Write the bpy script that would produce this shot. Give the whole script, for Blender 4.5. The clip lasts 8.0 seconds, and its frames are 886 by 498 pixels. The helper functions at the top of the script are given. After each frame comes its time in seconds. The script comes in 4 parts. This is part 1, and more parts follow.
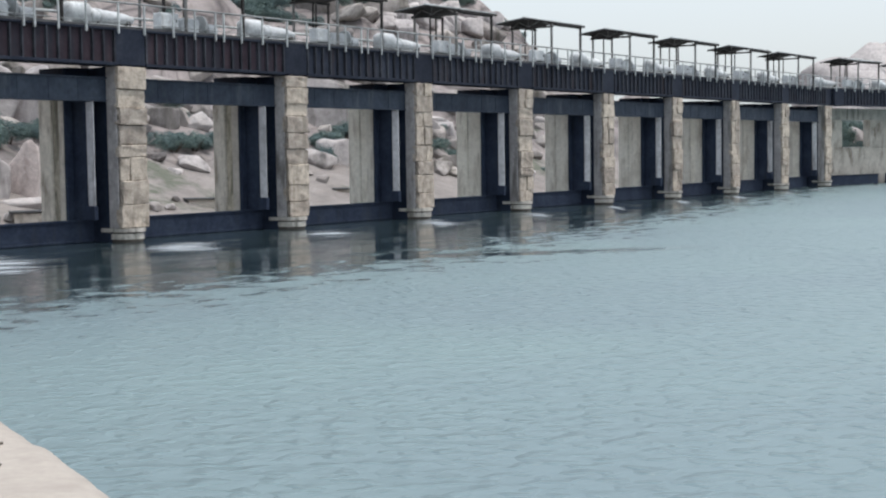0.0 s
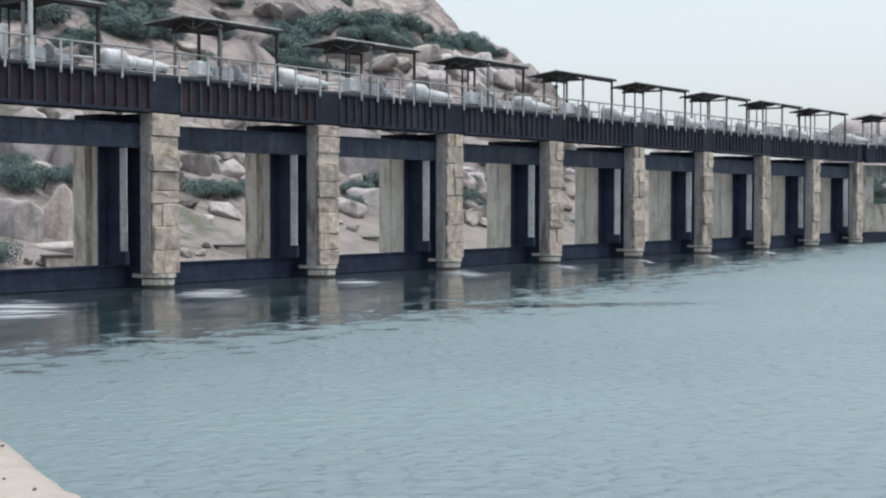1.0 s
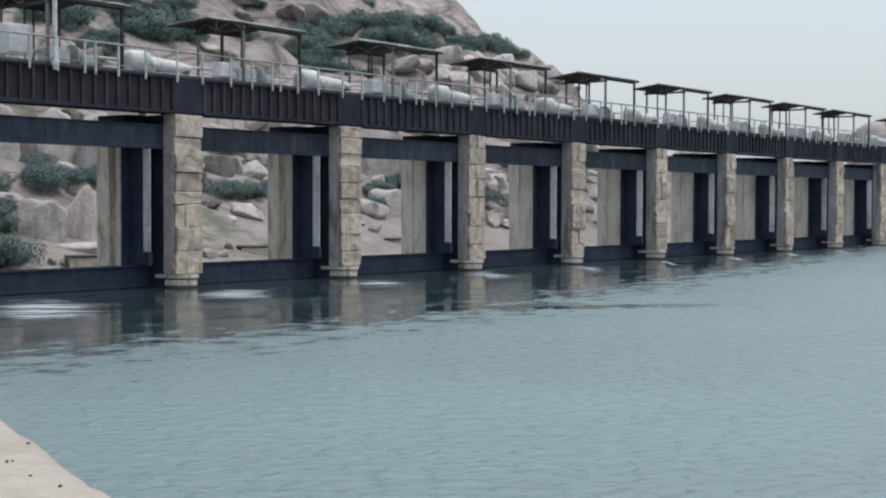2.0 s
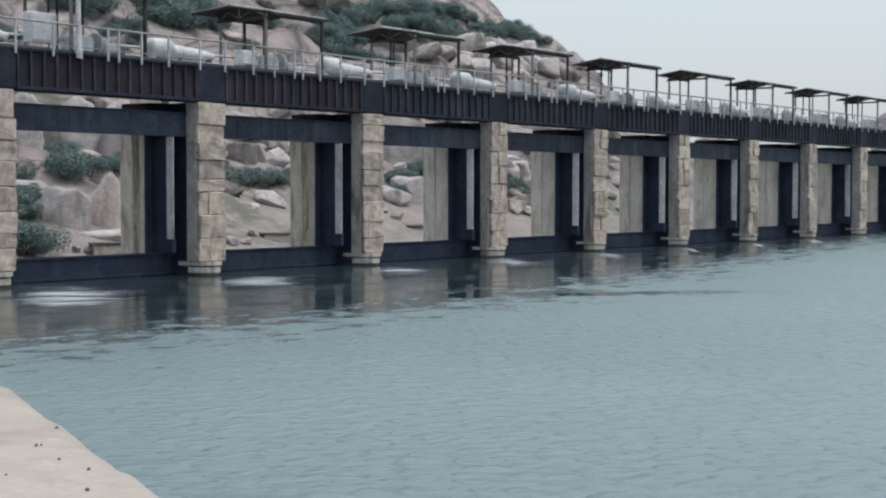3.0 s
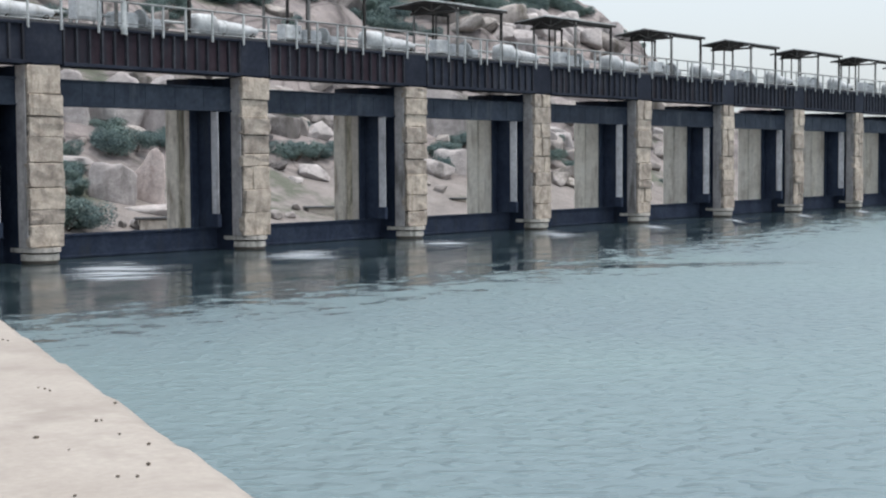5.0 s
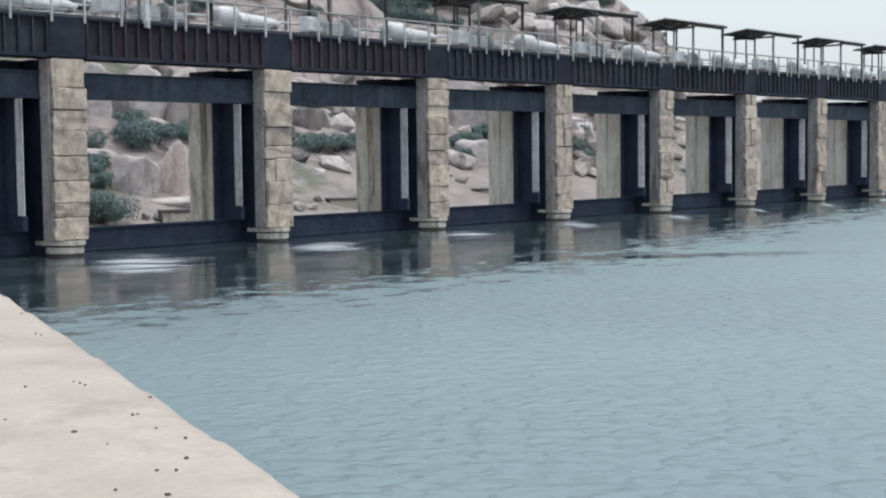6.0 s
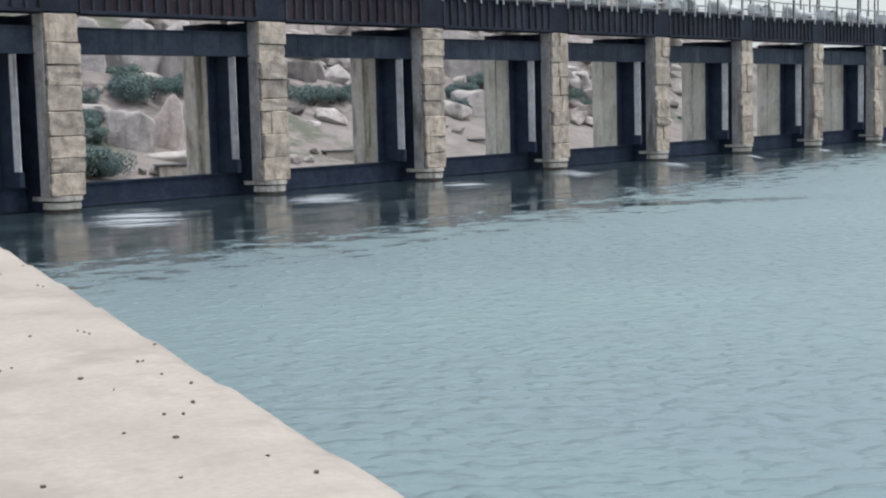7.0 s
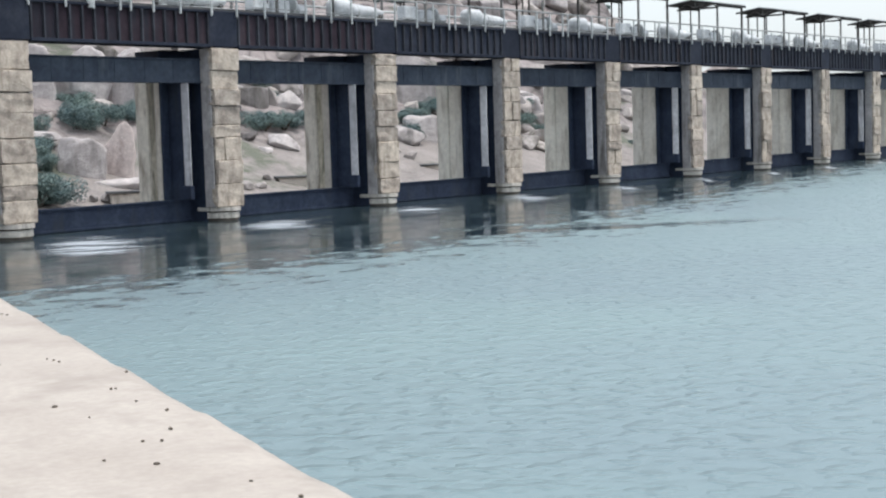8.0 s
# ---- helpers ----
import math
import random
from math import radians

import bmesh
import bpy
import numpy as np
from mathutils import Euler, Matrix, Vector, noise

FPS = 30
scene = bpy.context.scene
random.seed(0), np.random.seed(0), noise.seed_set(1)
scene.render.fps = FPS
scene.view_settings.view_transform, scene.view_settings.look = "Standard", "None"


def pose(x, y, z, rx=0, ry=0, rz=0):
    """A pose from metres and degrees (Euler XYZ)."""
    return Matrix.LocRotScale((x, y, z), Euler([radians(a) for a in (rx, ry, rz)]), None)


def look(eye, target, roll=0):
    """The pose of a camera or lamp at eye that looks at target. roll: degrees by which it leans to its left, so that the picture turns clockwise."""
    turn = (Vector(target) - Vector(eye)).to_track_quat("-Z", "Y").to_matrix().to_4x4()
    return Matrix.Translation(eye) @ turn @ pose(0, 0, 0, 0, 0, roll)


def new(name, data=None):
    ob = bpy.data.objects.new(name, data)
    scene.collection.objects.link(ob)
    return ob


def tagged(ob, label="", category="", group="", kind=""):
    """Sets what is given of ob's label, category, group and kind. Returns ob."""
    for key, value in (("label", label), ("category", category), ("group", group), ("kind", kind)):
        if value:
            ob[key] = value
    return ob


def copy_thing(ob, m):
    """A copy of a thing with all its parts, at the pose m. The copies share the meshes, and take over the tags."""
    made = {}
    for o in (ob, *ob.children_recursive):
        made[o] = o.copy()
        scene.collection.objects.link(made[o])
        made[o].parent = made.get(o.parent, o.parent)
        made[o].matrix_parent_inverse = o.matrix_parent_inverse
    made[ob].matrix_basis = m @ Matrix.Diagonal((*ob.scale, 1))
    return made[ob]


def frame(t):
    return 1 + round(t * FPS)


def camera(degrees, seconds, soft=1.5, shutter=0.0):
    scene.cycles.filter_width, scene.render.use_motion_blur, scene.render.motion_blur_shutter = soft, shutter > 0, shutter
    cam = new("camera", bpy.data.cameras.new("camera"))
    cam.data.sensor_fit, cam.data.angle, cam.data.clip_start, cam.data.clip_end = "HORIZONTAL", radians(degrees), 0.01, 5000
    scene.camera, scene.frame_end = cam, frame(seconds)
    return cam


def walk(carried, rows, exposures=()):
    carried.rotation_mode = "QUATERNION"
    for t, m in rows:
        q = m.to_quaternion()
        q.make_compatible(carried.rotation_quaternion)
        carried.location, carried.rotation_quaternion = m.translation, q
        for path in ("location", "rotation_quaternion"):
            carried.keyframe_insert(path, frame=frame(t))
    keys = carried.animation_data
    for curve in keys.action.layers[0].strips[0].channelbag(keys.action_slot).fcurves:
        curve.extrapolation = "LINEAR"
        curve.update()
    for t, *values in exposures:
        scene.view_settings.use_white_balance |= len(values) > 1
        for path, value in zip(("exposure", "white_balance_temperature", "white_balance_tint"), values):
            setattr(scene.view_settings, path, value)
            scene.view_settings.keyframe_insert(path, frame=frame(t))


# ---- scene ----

# Camera: a hand-held phone at twice zoom, panning from a canal bank
cam = camera(34, 8.0, soft=2.2)
PATH = [
    (0, look((0.262, 0.093, 3.598), (41.574, 28.066, 0.315), -0.83)),
    (0.5, look((0.227, 0.096, 3.613), (41.303, 28.515, 1.363), -0.24)),
    (1, look((0.194, 0.075, 3.628), (41.023, 28.894, 2.073), 0.06)),
    (1.5, look((0.177, 0.070, 3.619), (40.783, 29.210, 2.222), 0.17)),
    (3, look((0.081, -0.007, 3.622), (40.003, 30.033, 1.667), 0.05)),
    (3.5, look((0.021, -0.070, 3.636), (39.711, 30.256, 1.385), 0.02)),
    (4, look((0.027, -0.086, 3.620), (39.462, 30.550, 1.112), -0.28)),
    (4.5, look((0.005, -0.065, 3.635), (39.215, 30.837, 0.871), -0.34)),
    (6, look((-0.127, -0.030, 3.688), (38.374, 31.708, 0.460), -0.68)),
    (6.5, look((-0.153, -0.033, 3.668), (38.221, 31.787, -0.194), -1.06)),
    (7, look((-0.175, -0.036, 3.641), (38.263, 31.564, -1.253), -1.48)),
    (7.5, look((-0.226, -0.025, 3.643), (38.684, 30.971, -1.379), -1.63)),
    (8, look((-0.312, 0.020, 3.650), (39.236, 30.341, -0.431), -1.77)),
]
walk(cam, PATH, [(0, 0.47), (0.5, 0.44), (1, 0.44), (1.5, 0.26), (3, 0.22), (3.5, 0.26), (4, 0.43), (4.5, 0.48), (6, 0.47), (6.5, 0.46), (7, 0.46), (7.5, 0.70), (8, 0.71)])

# ---- sky and sun: bright overcast ----
world = bpy.data.worlds.new("sky")
scene.world = world
world.use_nodes = True
wn, wl = world.node_tree.nodes, world.node_tree.links
wn.clear()
sky = wn.new("ShaderNodeTexSky")
sky.sky_type = "NISHITA"
sky.sun_disc = False
sky.sun_elevation = radians(71)
sky.sun_rotation = radians(153)
sky.dust_density = 4.0
sky.air_density = 1.0
sky_bg = wn.new("ShaderNodeBackground")
sky_bg.inputs[1].default_value = 0.05
wl.new(sky.outputs[0], sky_bg.inputs[0])
cloud_bg = wn.new("ShaderNodeBackground")
cloud_bg.inputs[0].default_value = (0.88, 0.95, 1.0, 1)
cloud_add = wn.new("ShaderNodeAddShader")
w_out = wn.new("ShaderNodeOutputWorld")
# an overcast sky is brighter overhead than at the horizon
sky_co = wn.new("ShaderNodeTexCoord")
sky_sep = wn.new("ShaderNodeSeparateXYZ")
sky_up = wn.new("ShaderNodeMapRange")
sky_up.inputs["From Min"].default_value = 0.0
sky_up.inputs["From Max"].default_value = 0.9
sky_up.inputs["To Min"].default_value = 0.47
sky_up.inputs["To Max"].default_value = 0.72
wl.new(sky_co.outputs["Generated"], sky_sep.inputs[0])
wl.new(sky_sep.outputs["Z"], sky_up.inputs["Value"])
wl.new(sky_up.outputs[0], cloud_bg.inputs[1])
wl.new(sky_bg.outputs[0], cloud_add.inputs[0])
wl.new(cloud_bg.outputs[0], cloud_add.inputs[1])
wl.new(cloud_add.outputs[0], w_out.inputs[0])

sun = new("sun", bpy.data.lights.new("sun", "SUN"))
sun.data.energy = 1.55
sun.data.angle = radians(14)
sun.data.color = (1.0, 0.97, 0.94)
sun.matrix_world = look((0, 0, 60), (-8, 16, 60 - 52))


# ---- materials ----
def mat(name):
    m = bpy.data.materials.new(name)
    m.use_nodes = True
    n = m.node_tree.nodes
    return m, n, m.node_tree.links, n["Principled BSDF"]


def noise_node(n, l, vec, scale, detail=5.0, rough=0.6):
    t = n.new("ShaderNodeTexNoise")
    t.inputs["Scale"].default_value = scale
    t.inputs["Detail"].default_value = detail
    t.inputs["Roughness"].default_value = rough
    l.new(vec, t.inputs["Vector"])
    return t.outputs["Fac"]


def ramp(n, l, fac, stops):
    r = n.new("ShaderNodeValToRGB")
    e = r.color_ramp.elements
    while len(e) < len(stops):
        e.new(0.5)
    for el, (p, c) in zip(e, stops):
        el.position, el.color = p, (*c, 1) if len(c) == 3 else c
    l.new(fac, r.inputs[0])
    return r.outputs[0]


def mix(n, l, fac, a, b, mode="MIX"):
    x = n.new("ShaderNodeMix")
    x.data_type, x.blend_type = "RGBA", mode
    for sock, v in ((x.inputs[0], fac), (x.inputs[6], a), (x.inputs[7], b)):
        if hasattr(v, "links"):
            l.new(v, sock)
        else:
            sock.default_value = v if isinstance(v, float) else (*v, 1)
    return x.outputs[2]


def surface(name, dark, mid, light, scale, rough=0.85, metal=0.0, bump=0.3, dist=0.03, stain=None, stain_scale=(1, 1, 0.15),
            stain_at=(0.5, 0.72), jitter=0.12, world_space=True, fine=6.0, grain_range=(0.72, 1.18), spec=0.5):
    """Two-scale mottled surface with optional streaked stains and a per-object shade."""
    m, n, l, p = mat(name)
    geo = n.new("ShaderNodeNewGeometry")
    coord = n.new("ShaderNodeTexCoord")
    vec = geo.outputs["Position"] if world_space else coord.outputs["Object"]
    big = noise_node(n, l, vec, scale)
    small = noise_node(n, l, vec, scale * fine, 6.0, 0.7)
    col = ramp(n, l, big, [(0.25, dark), (0.5, mid), (0.75, light)])
    grain = ramp(n, l, small, [(0.3, (grain_range[0],) * 3), (0.7, (grain_range[1],) * 3)])
    col = mix(n, l, 1.0, col, grain, "MULTIPLY")
    if stain:
        mp = n.new("ShaderNodeMapping")
        mp.inputs["Scale"].default_value = stain_scale
        l.new(vec, mp.inputs[0])
        f = noise_node(n, l, mp.outputs[0], 1.6, 4.0, 0.65)
        f = ramp(n, l, f, [(stain_at[0], (0, 0, 0)), (stain_at[1], (1, 1, 1))])
        col = mix(n, l, f, col, stain)
    info = n.new("ShaderNodeObjectInfo")
    j = ramp(n, l, info.outputs["Random"], [(0.0, (1 - jitter,) * 3), (1.0, (1 + jitter, 1 + jitter, 1 + jitter * 0.8))])
    col = mix(n, l, 1.0, col, j, "MULTIPLY")
    l.new(col, p.inputs["Base Color"])
    p.inputs["Roughness"].default_value = rough
    p.inputs["Metallic"].default_value = metal
    p.inputs["Specular IOR Level"].default_value = spec
    b = n.new("ShaderNodeBump")
    b.inputs["Strength"].default_value = bump
    b.inputs["Distance"].default_value = dist
    l.new(small, b.inputs["Height"])
    l.new(b.outputs[0], p.inputs["Normal"])
    return m


M_STONE = surface("dressed_stone", (0.20, 0.167, 0.143), (0.44, 0.378, 0.325), (0.62, 0.55, 0.48), 2.0, bump=0.6, dist=0.05,
                  stain=(0.16, 0.13, 0.10), stain_at=(0.56, 0.74), jitter=0.2)
M_CONC = surface("pier_concrete", (0.46, 0.415, 0.365), (0.62, 0.565, 0.50), (0.72, 0.665, 0.60), 0.7, bump=0.25,
                 stain=(0.25, 0.205, 0.165), stain_at=(0.50, 0.68), stain_scale=(0.6, 1.3, 0.3), jitter=0.14, grain_range=(0.8, 1.12))
M_CONC_PALE = surface("pale_pier_concrete", (0.56, 0.515, 0.45), (0.73, 0.685, 0.61), (0.80, 0.76, 0.69), 0.7, bump=0.25,
                  stain=(0.42, 0.37, 0.31), stain_at=(0.52, 0.70), stain_scale=(0.6, 1.3, 0.3), jitter=0.1, grain_range=(0.84, 1.1))
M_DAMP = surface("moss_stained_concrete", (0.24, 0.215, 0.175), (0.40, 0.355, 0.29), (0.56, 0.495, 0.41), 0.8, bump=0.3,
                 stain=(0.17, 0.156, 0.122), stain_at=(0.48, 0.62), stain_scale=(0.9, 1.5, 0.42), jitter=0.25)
# old mortar; also the dark foot and under-cap band of the footing
M_MORTAR_DARKS = surface("old_mortar_and_footing_darks", (0.05, 0.042, 0.036), (0.085, 0.072, 0.06), (0.12, 0.10, 0.085), 2.0, bump=0.3)
M_NOSE = surface("nose_side_render", (0.28, 0.265, 0.268), (0.42, 0.40, 0.402), (0.53, 0.505, 0.505), 0.8, bump=0.25,
                 stain=(0.13, 0.12, 0.11), stain_at=(0.52, 0.7), jitter=0.06)
M_BASE = surface("waterline_concrete", (0.36, 0.33, 0.3), (0.57, 0.535, 0.49), (0.68, 0.645, 0.605), 1.2, bump=0.3,
                 stain=(0.12, 0.12, 0.10), stain_at=(0.5, 0.7))
M_STEEL = surface("dark_gate_steel", (0.015, 0.021, 0.040), (0.025, 0.035, 0.061), (0.038, 0.052, 0.08), 0.9, spec=0.15, rough=0.8, bump=0.1,
                  stain=(0.03, 0.036, 0.045), stain_at=(0.56, 0.8))
M_BEAM = surface("blue_grey_beam_steel", (0.025, 0.033, 0.052), (0.041, 0.053, 0.078), (0.064, 0.08, 0.108), 0.9, spec=0.15, rough=0.6, bump=0.1,
                 stain=(0.085, 0.10, 0.12), stain_at=(0.56, 0.74))
M_RUST = surface("rusted_girder_paint", (0.02, 0.014, 0.021), (0.036, 0.025, 0.034), (0.056, 0.042, 0.052), 0.6, spec=0.15, rough=0.7, bump=0.15,
                 stain=(0.022, 0.024, 0.034), stain_at=(0.45, 0.65), jitter=0.2)
M_GIRD = surface("weathered_girder_paint", (0.016, 0.021, 0.036), (0.031, 0.037, 0.056), (0.054, 0.061, 0.083), 0.6, spec=0.15, rough=0.7, bump=0.15,
                 stain=(0.042, 0.03, 0.03), stain_at=(0.5, 0.7), jitter=0.2)
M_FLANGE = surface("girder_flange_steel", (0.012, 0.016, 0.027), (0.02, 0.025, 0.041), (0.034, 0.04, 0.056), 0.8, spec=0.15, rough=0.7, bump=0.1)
M_STIFF = surface("stiffener_paint", (0.023, 0.025, 0.034), (0.04, 0.043, 0.056), (0.066, 0.07, 0.086), 0.8, spec=0.15, rough=0.7, bump=0.1, jitter=0.3)
M_RAIL = surface("grey_rail_paint", (0.32, 0.34, 0.35), (0.44, 0.46, 0.47), (0.56, 0.58, 0.59), 1.0, rough=0.6, bump=0.05)
M_HAND = surface("worn_handrail_paint", (0.14, 0.145, 0.15), (0.25, 0.26, 0.265), (0.38, 0.39, 0.39), 0.8, rough=0.6, bump=0.05,
                 stain=(0.12, 0.09, 0.075), stain_at=(0.55, 0.75))
M_GUIDE = surface("bare_guide_steel", (0.36, 0.365, 0.39), (0.56, 0.565, 0.6), (0.7, 0.705, 0.73), 0.7, rough=0.5, bump=0.1,
                  stain=(0.10, 0.08, 0.07), stain_at=(0.5, 0.7))
M_WHITE = surface("worn_white_paint", (0.4, 0.42, 0.44), (0.54, 0.56, 0.58), (0.66, 0.68, 0.7), 1.0, rough=0.6, bump=0.05,
                  stain=(0.33, 0.33, 0.33), stain_at=(0.56, 0.75), jitter=0.08)
M_ROOF = surface("weathered_sheet_roof", (0.3, 0.32, 0.33), (0.42, 0.44, 0.45), (0.55, 0.57, 0.57), 0.7, rough=0.6, bump=0.1,
                 stain=(0.10, 0.075, 0.06), stain_scale=(1, 0.3, 1))
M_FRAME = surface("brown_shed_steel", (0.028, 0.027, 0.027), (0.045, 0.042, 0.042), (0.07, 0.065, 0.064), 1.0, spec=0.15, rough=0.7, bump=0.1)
M_POST = surface("faded_post_paint", (0.10, 0.10, 0.10), (0.17, 0.168, 0.165), (0.25, 0.245, 0.24), 1.0, rough=0.7, bump=0.1,
                 stain=(0.07, 0.055, 0.045), stain_at=(0.55, 0.75))
M_DECK = surface("deck_concrete", (0.05, 0.052, 0.058), (0.085, 0.087, 0.092), (0.13, 0.13, 0.135), 0.6, bump=0.2)
M_ROCK = surface("granite", (0.14, 0.127, 0.127), (0.29, 0.264, 0.26), (0.44, 0.407, 0.40), 0.16, bump=0.7, dist=0.25,
                 stain=(0.11, 0.10, 0.09), stain_scale=(0.3, 0.3, 0.08), stain_at=(0.52, 0.66), jitter=0.34, fine=9.0)
M_PALE = surface("pale_granite", (0.28, 0.256, 0.257), (0.42, 0.388, 0.387), (0.55, 0.512, 0.51), 0.2, bump=0.7, dist=0.25,
                 stain=(0.2, 0.185, 0.18), stain_scale=(0.3, 0.3, 0.08), stain_at=(0.54, 0.68), jitter=0.12, fine=9.0)
M_PINK = surface("pink_granite", (0.36, 0.305, 0.29), (0.50, 0.43, 0.41), (0.60, 0.53, 0.51), 0.35, bump=0.5, dist=0.15,
                 stain=(0.30, 0.24, 0.22), stain_scale=(0.5, 0.5, 0.2), stain_at=(0.56, 0.7), jitter=0.05, fine=9.0)
M_SOIL = surface("scrubby_rock_ground", (0.19, 0.16, 0.13), (0.33, 0.285, 0.235), (0.42, 0.37, 0.315), 0.12, bump=0.6, dist=0.3,
                 stain=(0.07, 0.09, 0.055), stain_scale=(0.35, 0.35, 0.35), stain_at=(0.50, 0.62), fine=8.0)
M_BANK = surface("pale_bank_concrete", (0.295, 0.258, 0.23), (0.338, 0.30, 0.271), (0.385, 0.347, 0.315), 0.9, bump=0.03, dist=0.01,
                 stain=(0.272, 0.238, 0.214), stain_scale=(0.8, 0.8, 1), stain_at=(0.5, 0.66), fine=20.0, grain_range=(0.88, 1.07))
M_PEB = surface("dark_pebble", (0.07, 0.055, 0.046), (0.12, 0.1, 0.08), (0.19, 0.155, 0.13), 8.0, bump=0.3)


def hill_material():
    """Weathered granite in large slabs, dark in the cracks, with scrub in the hollows."""
    m, n, l, p = mat("granite_hillside")
    geo = n.new("ShaderNodeNewGeometry")
    pos = geo.outputs["Position"]
    warp = n.new("ShaderNodeTexNoise")
    warp.inputs["Scale"].default_value = 0.09
    l.new(pos, warp.inputs["Vector"])
    off = n.new("ShaderNodeVectorMath")
    off.operation = "MULTIPLY_ADD"
    off.inputs[1].default_value = (9, 9, 9)
    l.new(warp.outputs["Color"], off.inputs[0])
    l.new(pos, off.inputs[2])
    vor = n.new("ShaderNodeTexVoronoi")
    vor.feature = "DISTANCE_TO_EDGE"
    vor.inputs["Scale"].default_value = 0.10
    l.new(off.outputs[0], vor.inputs["Vector"])
    crack = ramp(n, l, vor.outputs["Distance"], [(0.0, (0.32, 0.31, 0.32)), (0.05, (0.8, 0.8, 0.8)), (0.14, (1, 1, 1))])
    big = noise_node(n, l, pos, 0.045, 5.0, 0.65)
    col = ramp(n, l, big, [(0.3, (0.145, 0.132, 0.133)), (0.48, (0.255, 0.226, 0.222)), (0.7, (0.365, 0.33, 0.325))])
    mid = noise_node(n, l, pos, 0.5, 6.0, 0.7)
    col = mix(n, l, 1.0, col, ramp(n, l, mid, [(0.3, (0.68, 0.68, 0.7)), (0.7, (1.2, 1.18, 1.15))]), "MULTIPLY")
    streak = n.new("ShaderNodeMapping")
    streak.inputs["Scale"].default_value = (0.35, 0.2, 0.06)
    l.new(pos, streak.inputs[0])
    f = noise_node(n, l, streak.outputs[0], 1.0, 5.0, 0.7)
    col = mix(n, l, ramp(n, l, f, [(0.54, (0, 0, 0)), (0.68, (0.8, 0.8, 0.8))]), col, (0.13, 0.115, 0.105))
    col = mix(n, l, 1.0, col, crack, "MULTIPLY")
    fine = n.new("ShaderNodeTexVoronoi")
    fine.feature = "DISTANCE_TO_EDGE"
    fine.inputs["Scale"].default_value = 0.27
    l.new(off.outputs[0], fine.inputs["Vector"])
    col = mix(n, l, 1.0, col, ramp(n, l, fine.outputs["Distance"], [(0.0, (0.5, 0.48, 0.48)), (0.035, (0.88, 0.88, 0.88)), (0.1, (1, 1, 1))]), "MULTIPLY")
    sep = n.new("ShaderNodeSeparateXYZ")
    l.new(pos, sep.inputs[0])
    foot = n.new("ShaderNodeMapRange")
    foot.inputs["From Min"].default_value = 73.0
    foot.inputs["From Max"].default_value = 79.0
    foot.inputs["To Min"].default_value = 0.85
    foot.inputs["To Max"].default_value = 0.0
    l.new(sep.outputs["Y"], foot.inputs["Value"])
    sand = ramp(n, l, mid, [(0.3, (0.185, 0.166, 0.157)), (0.7, (0.285, 0.258, 0.243))])
    col = mix(n, l, foot.outputs[0], col, sand)
    g = noise_node(n, l, pos, 0.075, 5.0, 0.7)
    col = mix(n, l, ramp(n, l, g, [(0.57, (0, 0, 0)), (0.63, (0.8, 0.8, 0.8))]), col, (0.075, 0.09, 0.06))
    l.new(col, p.inputs["Base Color"])
    p.inputs["Roughness"].default_value = 0.9
    b = n.new("ShaderNodeBump")
    b.inputs["Strength"].default_value = 0.8
    b.inputs["Distance"].default_value = 0.5
    l.new(mid, b.inputs["Height"])
    l.new(b.outputs[0], p.inputs["Normal"])
    return m


M_HILL = hill_material()


def foam_material():
    """Broken white water, thinning to nothing at the rim of the patch."""
    m, n, l, p = mat("white_water")
    co = n.new("ShaderNodeTexCoord")
    geo = n.new("ShaderNodeNewGeometry")
    mp = n.new("ShaderNodeMapping")
    mp.vector_type = "TEXTURE"
    mp.inputs["Rotation"].default_value = (0, 0, radians(-37))
    mp.inputs["Scale"].default_value = (3.0, 0.5, 1.0)
    l.new(geo.outputs["Position"], mp.inputs[0])
    f = noise_node(n, l, mp.outputs[0], 1.0, 4.0, 0.55)
    d = n.new("ShaderNodeVectorMath")
    d.operation = "LENGTH"
    l.new(co.outputs["Object"], d.inputs[0])
    fall = n.new("ShaderNodeMapRange")
    fall.inputs["From Min"].default_value = 0.15
    fall.inputs["From Max"].default_value = 1.0
    fall.inputs["To Min"].default_value = 0.13
    fall.inputs["To Max"].default_value = -0.22
    l.new(d.outputs["Value"], fall.inputs["Value"])
    add = n.new("ShaderNodeMath")
    l.new(f, add.inputs[0])
    l.new(fall.outputs[0], add.inputs[1])
    a = ramp(n, l, add.outputs[0], [(0.50, (0, 0, 0)), (0.66, (0.72, 0.72, 0.72))])
    l.new(a, p.inputs["Alpha"])
    p.inputs["Base Color"].default_value = (0.52, 0.57, 0.62, 1)
    p.inputs["Roughness"].default_value = 0.6
    b = n.new("ShaderNodeBump")
    b.inputs["Strength"].default_value = 0.5
    b.inputs["Distance"].default_value = 0.08
    l.new(f, b.inputs["Height"])
    l.new(b.outputs[0], p.inputs["Normal"])
    return m


M_FOAM = foam_material()


def leaf_material():
    m, n, l, p = mat("bush_leaves")
    geo = n.new("ShaderNodeNewGeometry")
    c1 = ramp(n, l, geo.outputs["Random Per Island"], [(0.0, (0.07, 0.112, 0.117)), (0.5, (0.12, 0.18, 0.184)), (1.0, (0.182, 0.248, 0.246))])
    big = noise_node(n, l, geo.outputs["Position"], 0.35)
    c2 = ramp(n, l, big, [(0.3, (0.75, 0.8, 0.85)), (0.7, (1.2, 1.15, 1.0))])
    l.new(mix(n, l, 1.0, c1, c2, "MULTIPLY"), p.inputs["Base Color"])
    p.inputs["Roughness"].default_value = 0.75
    return m


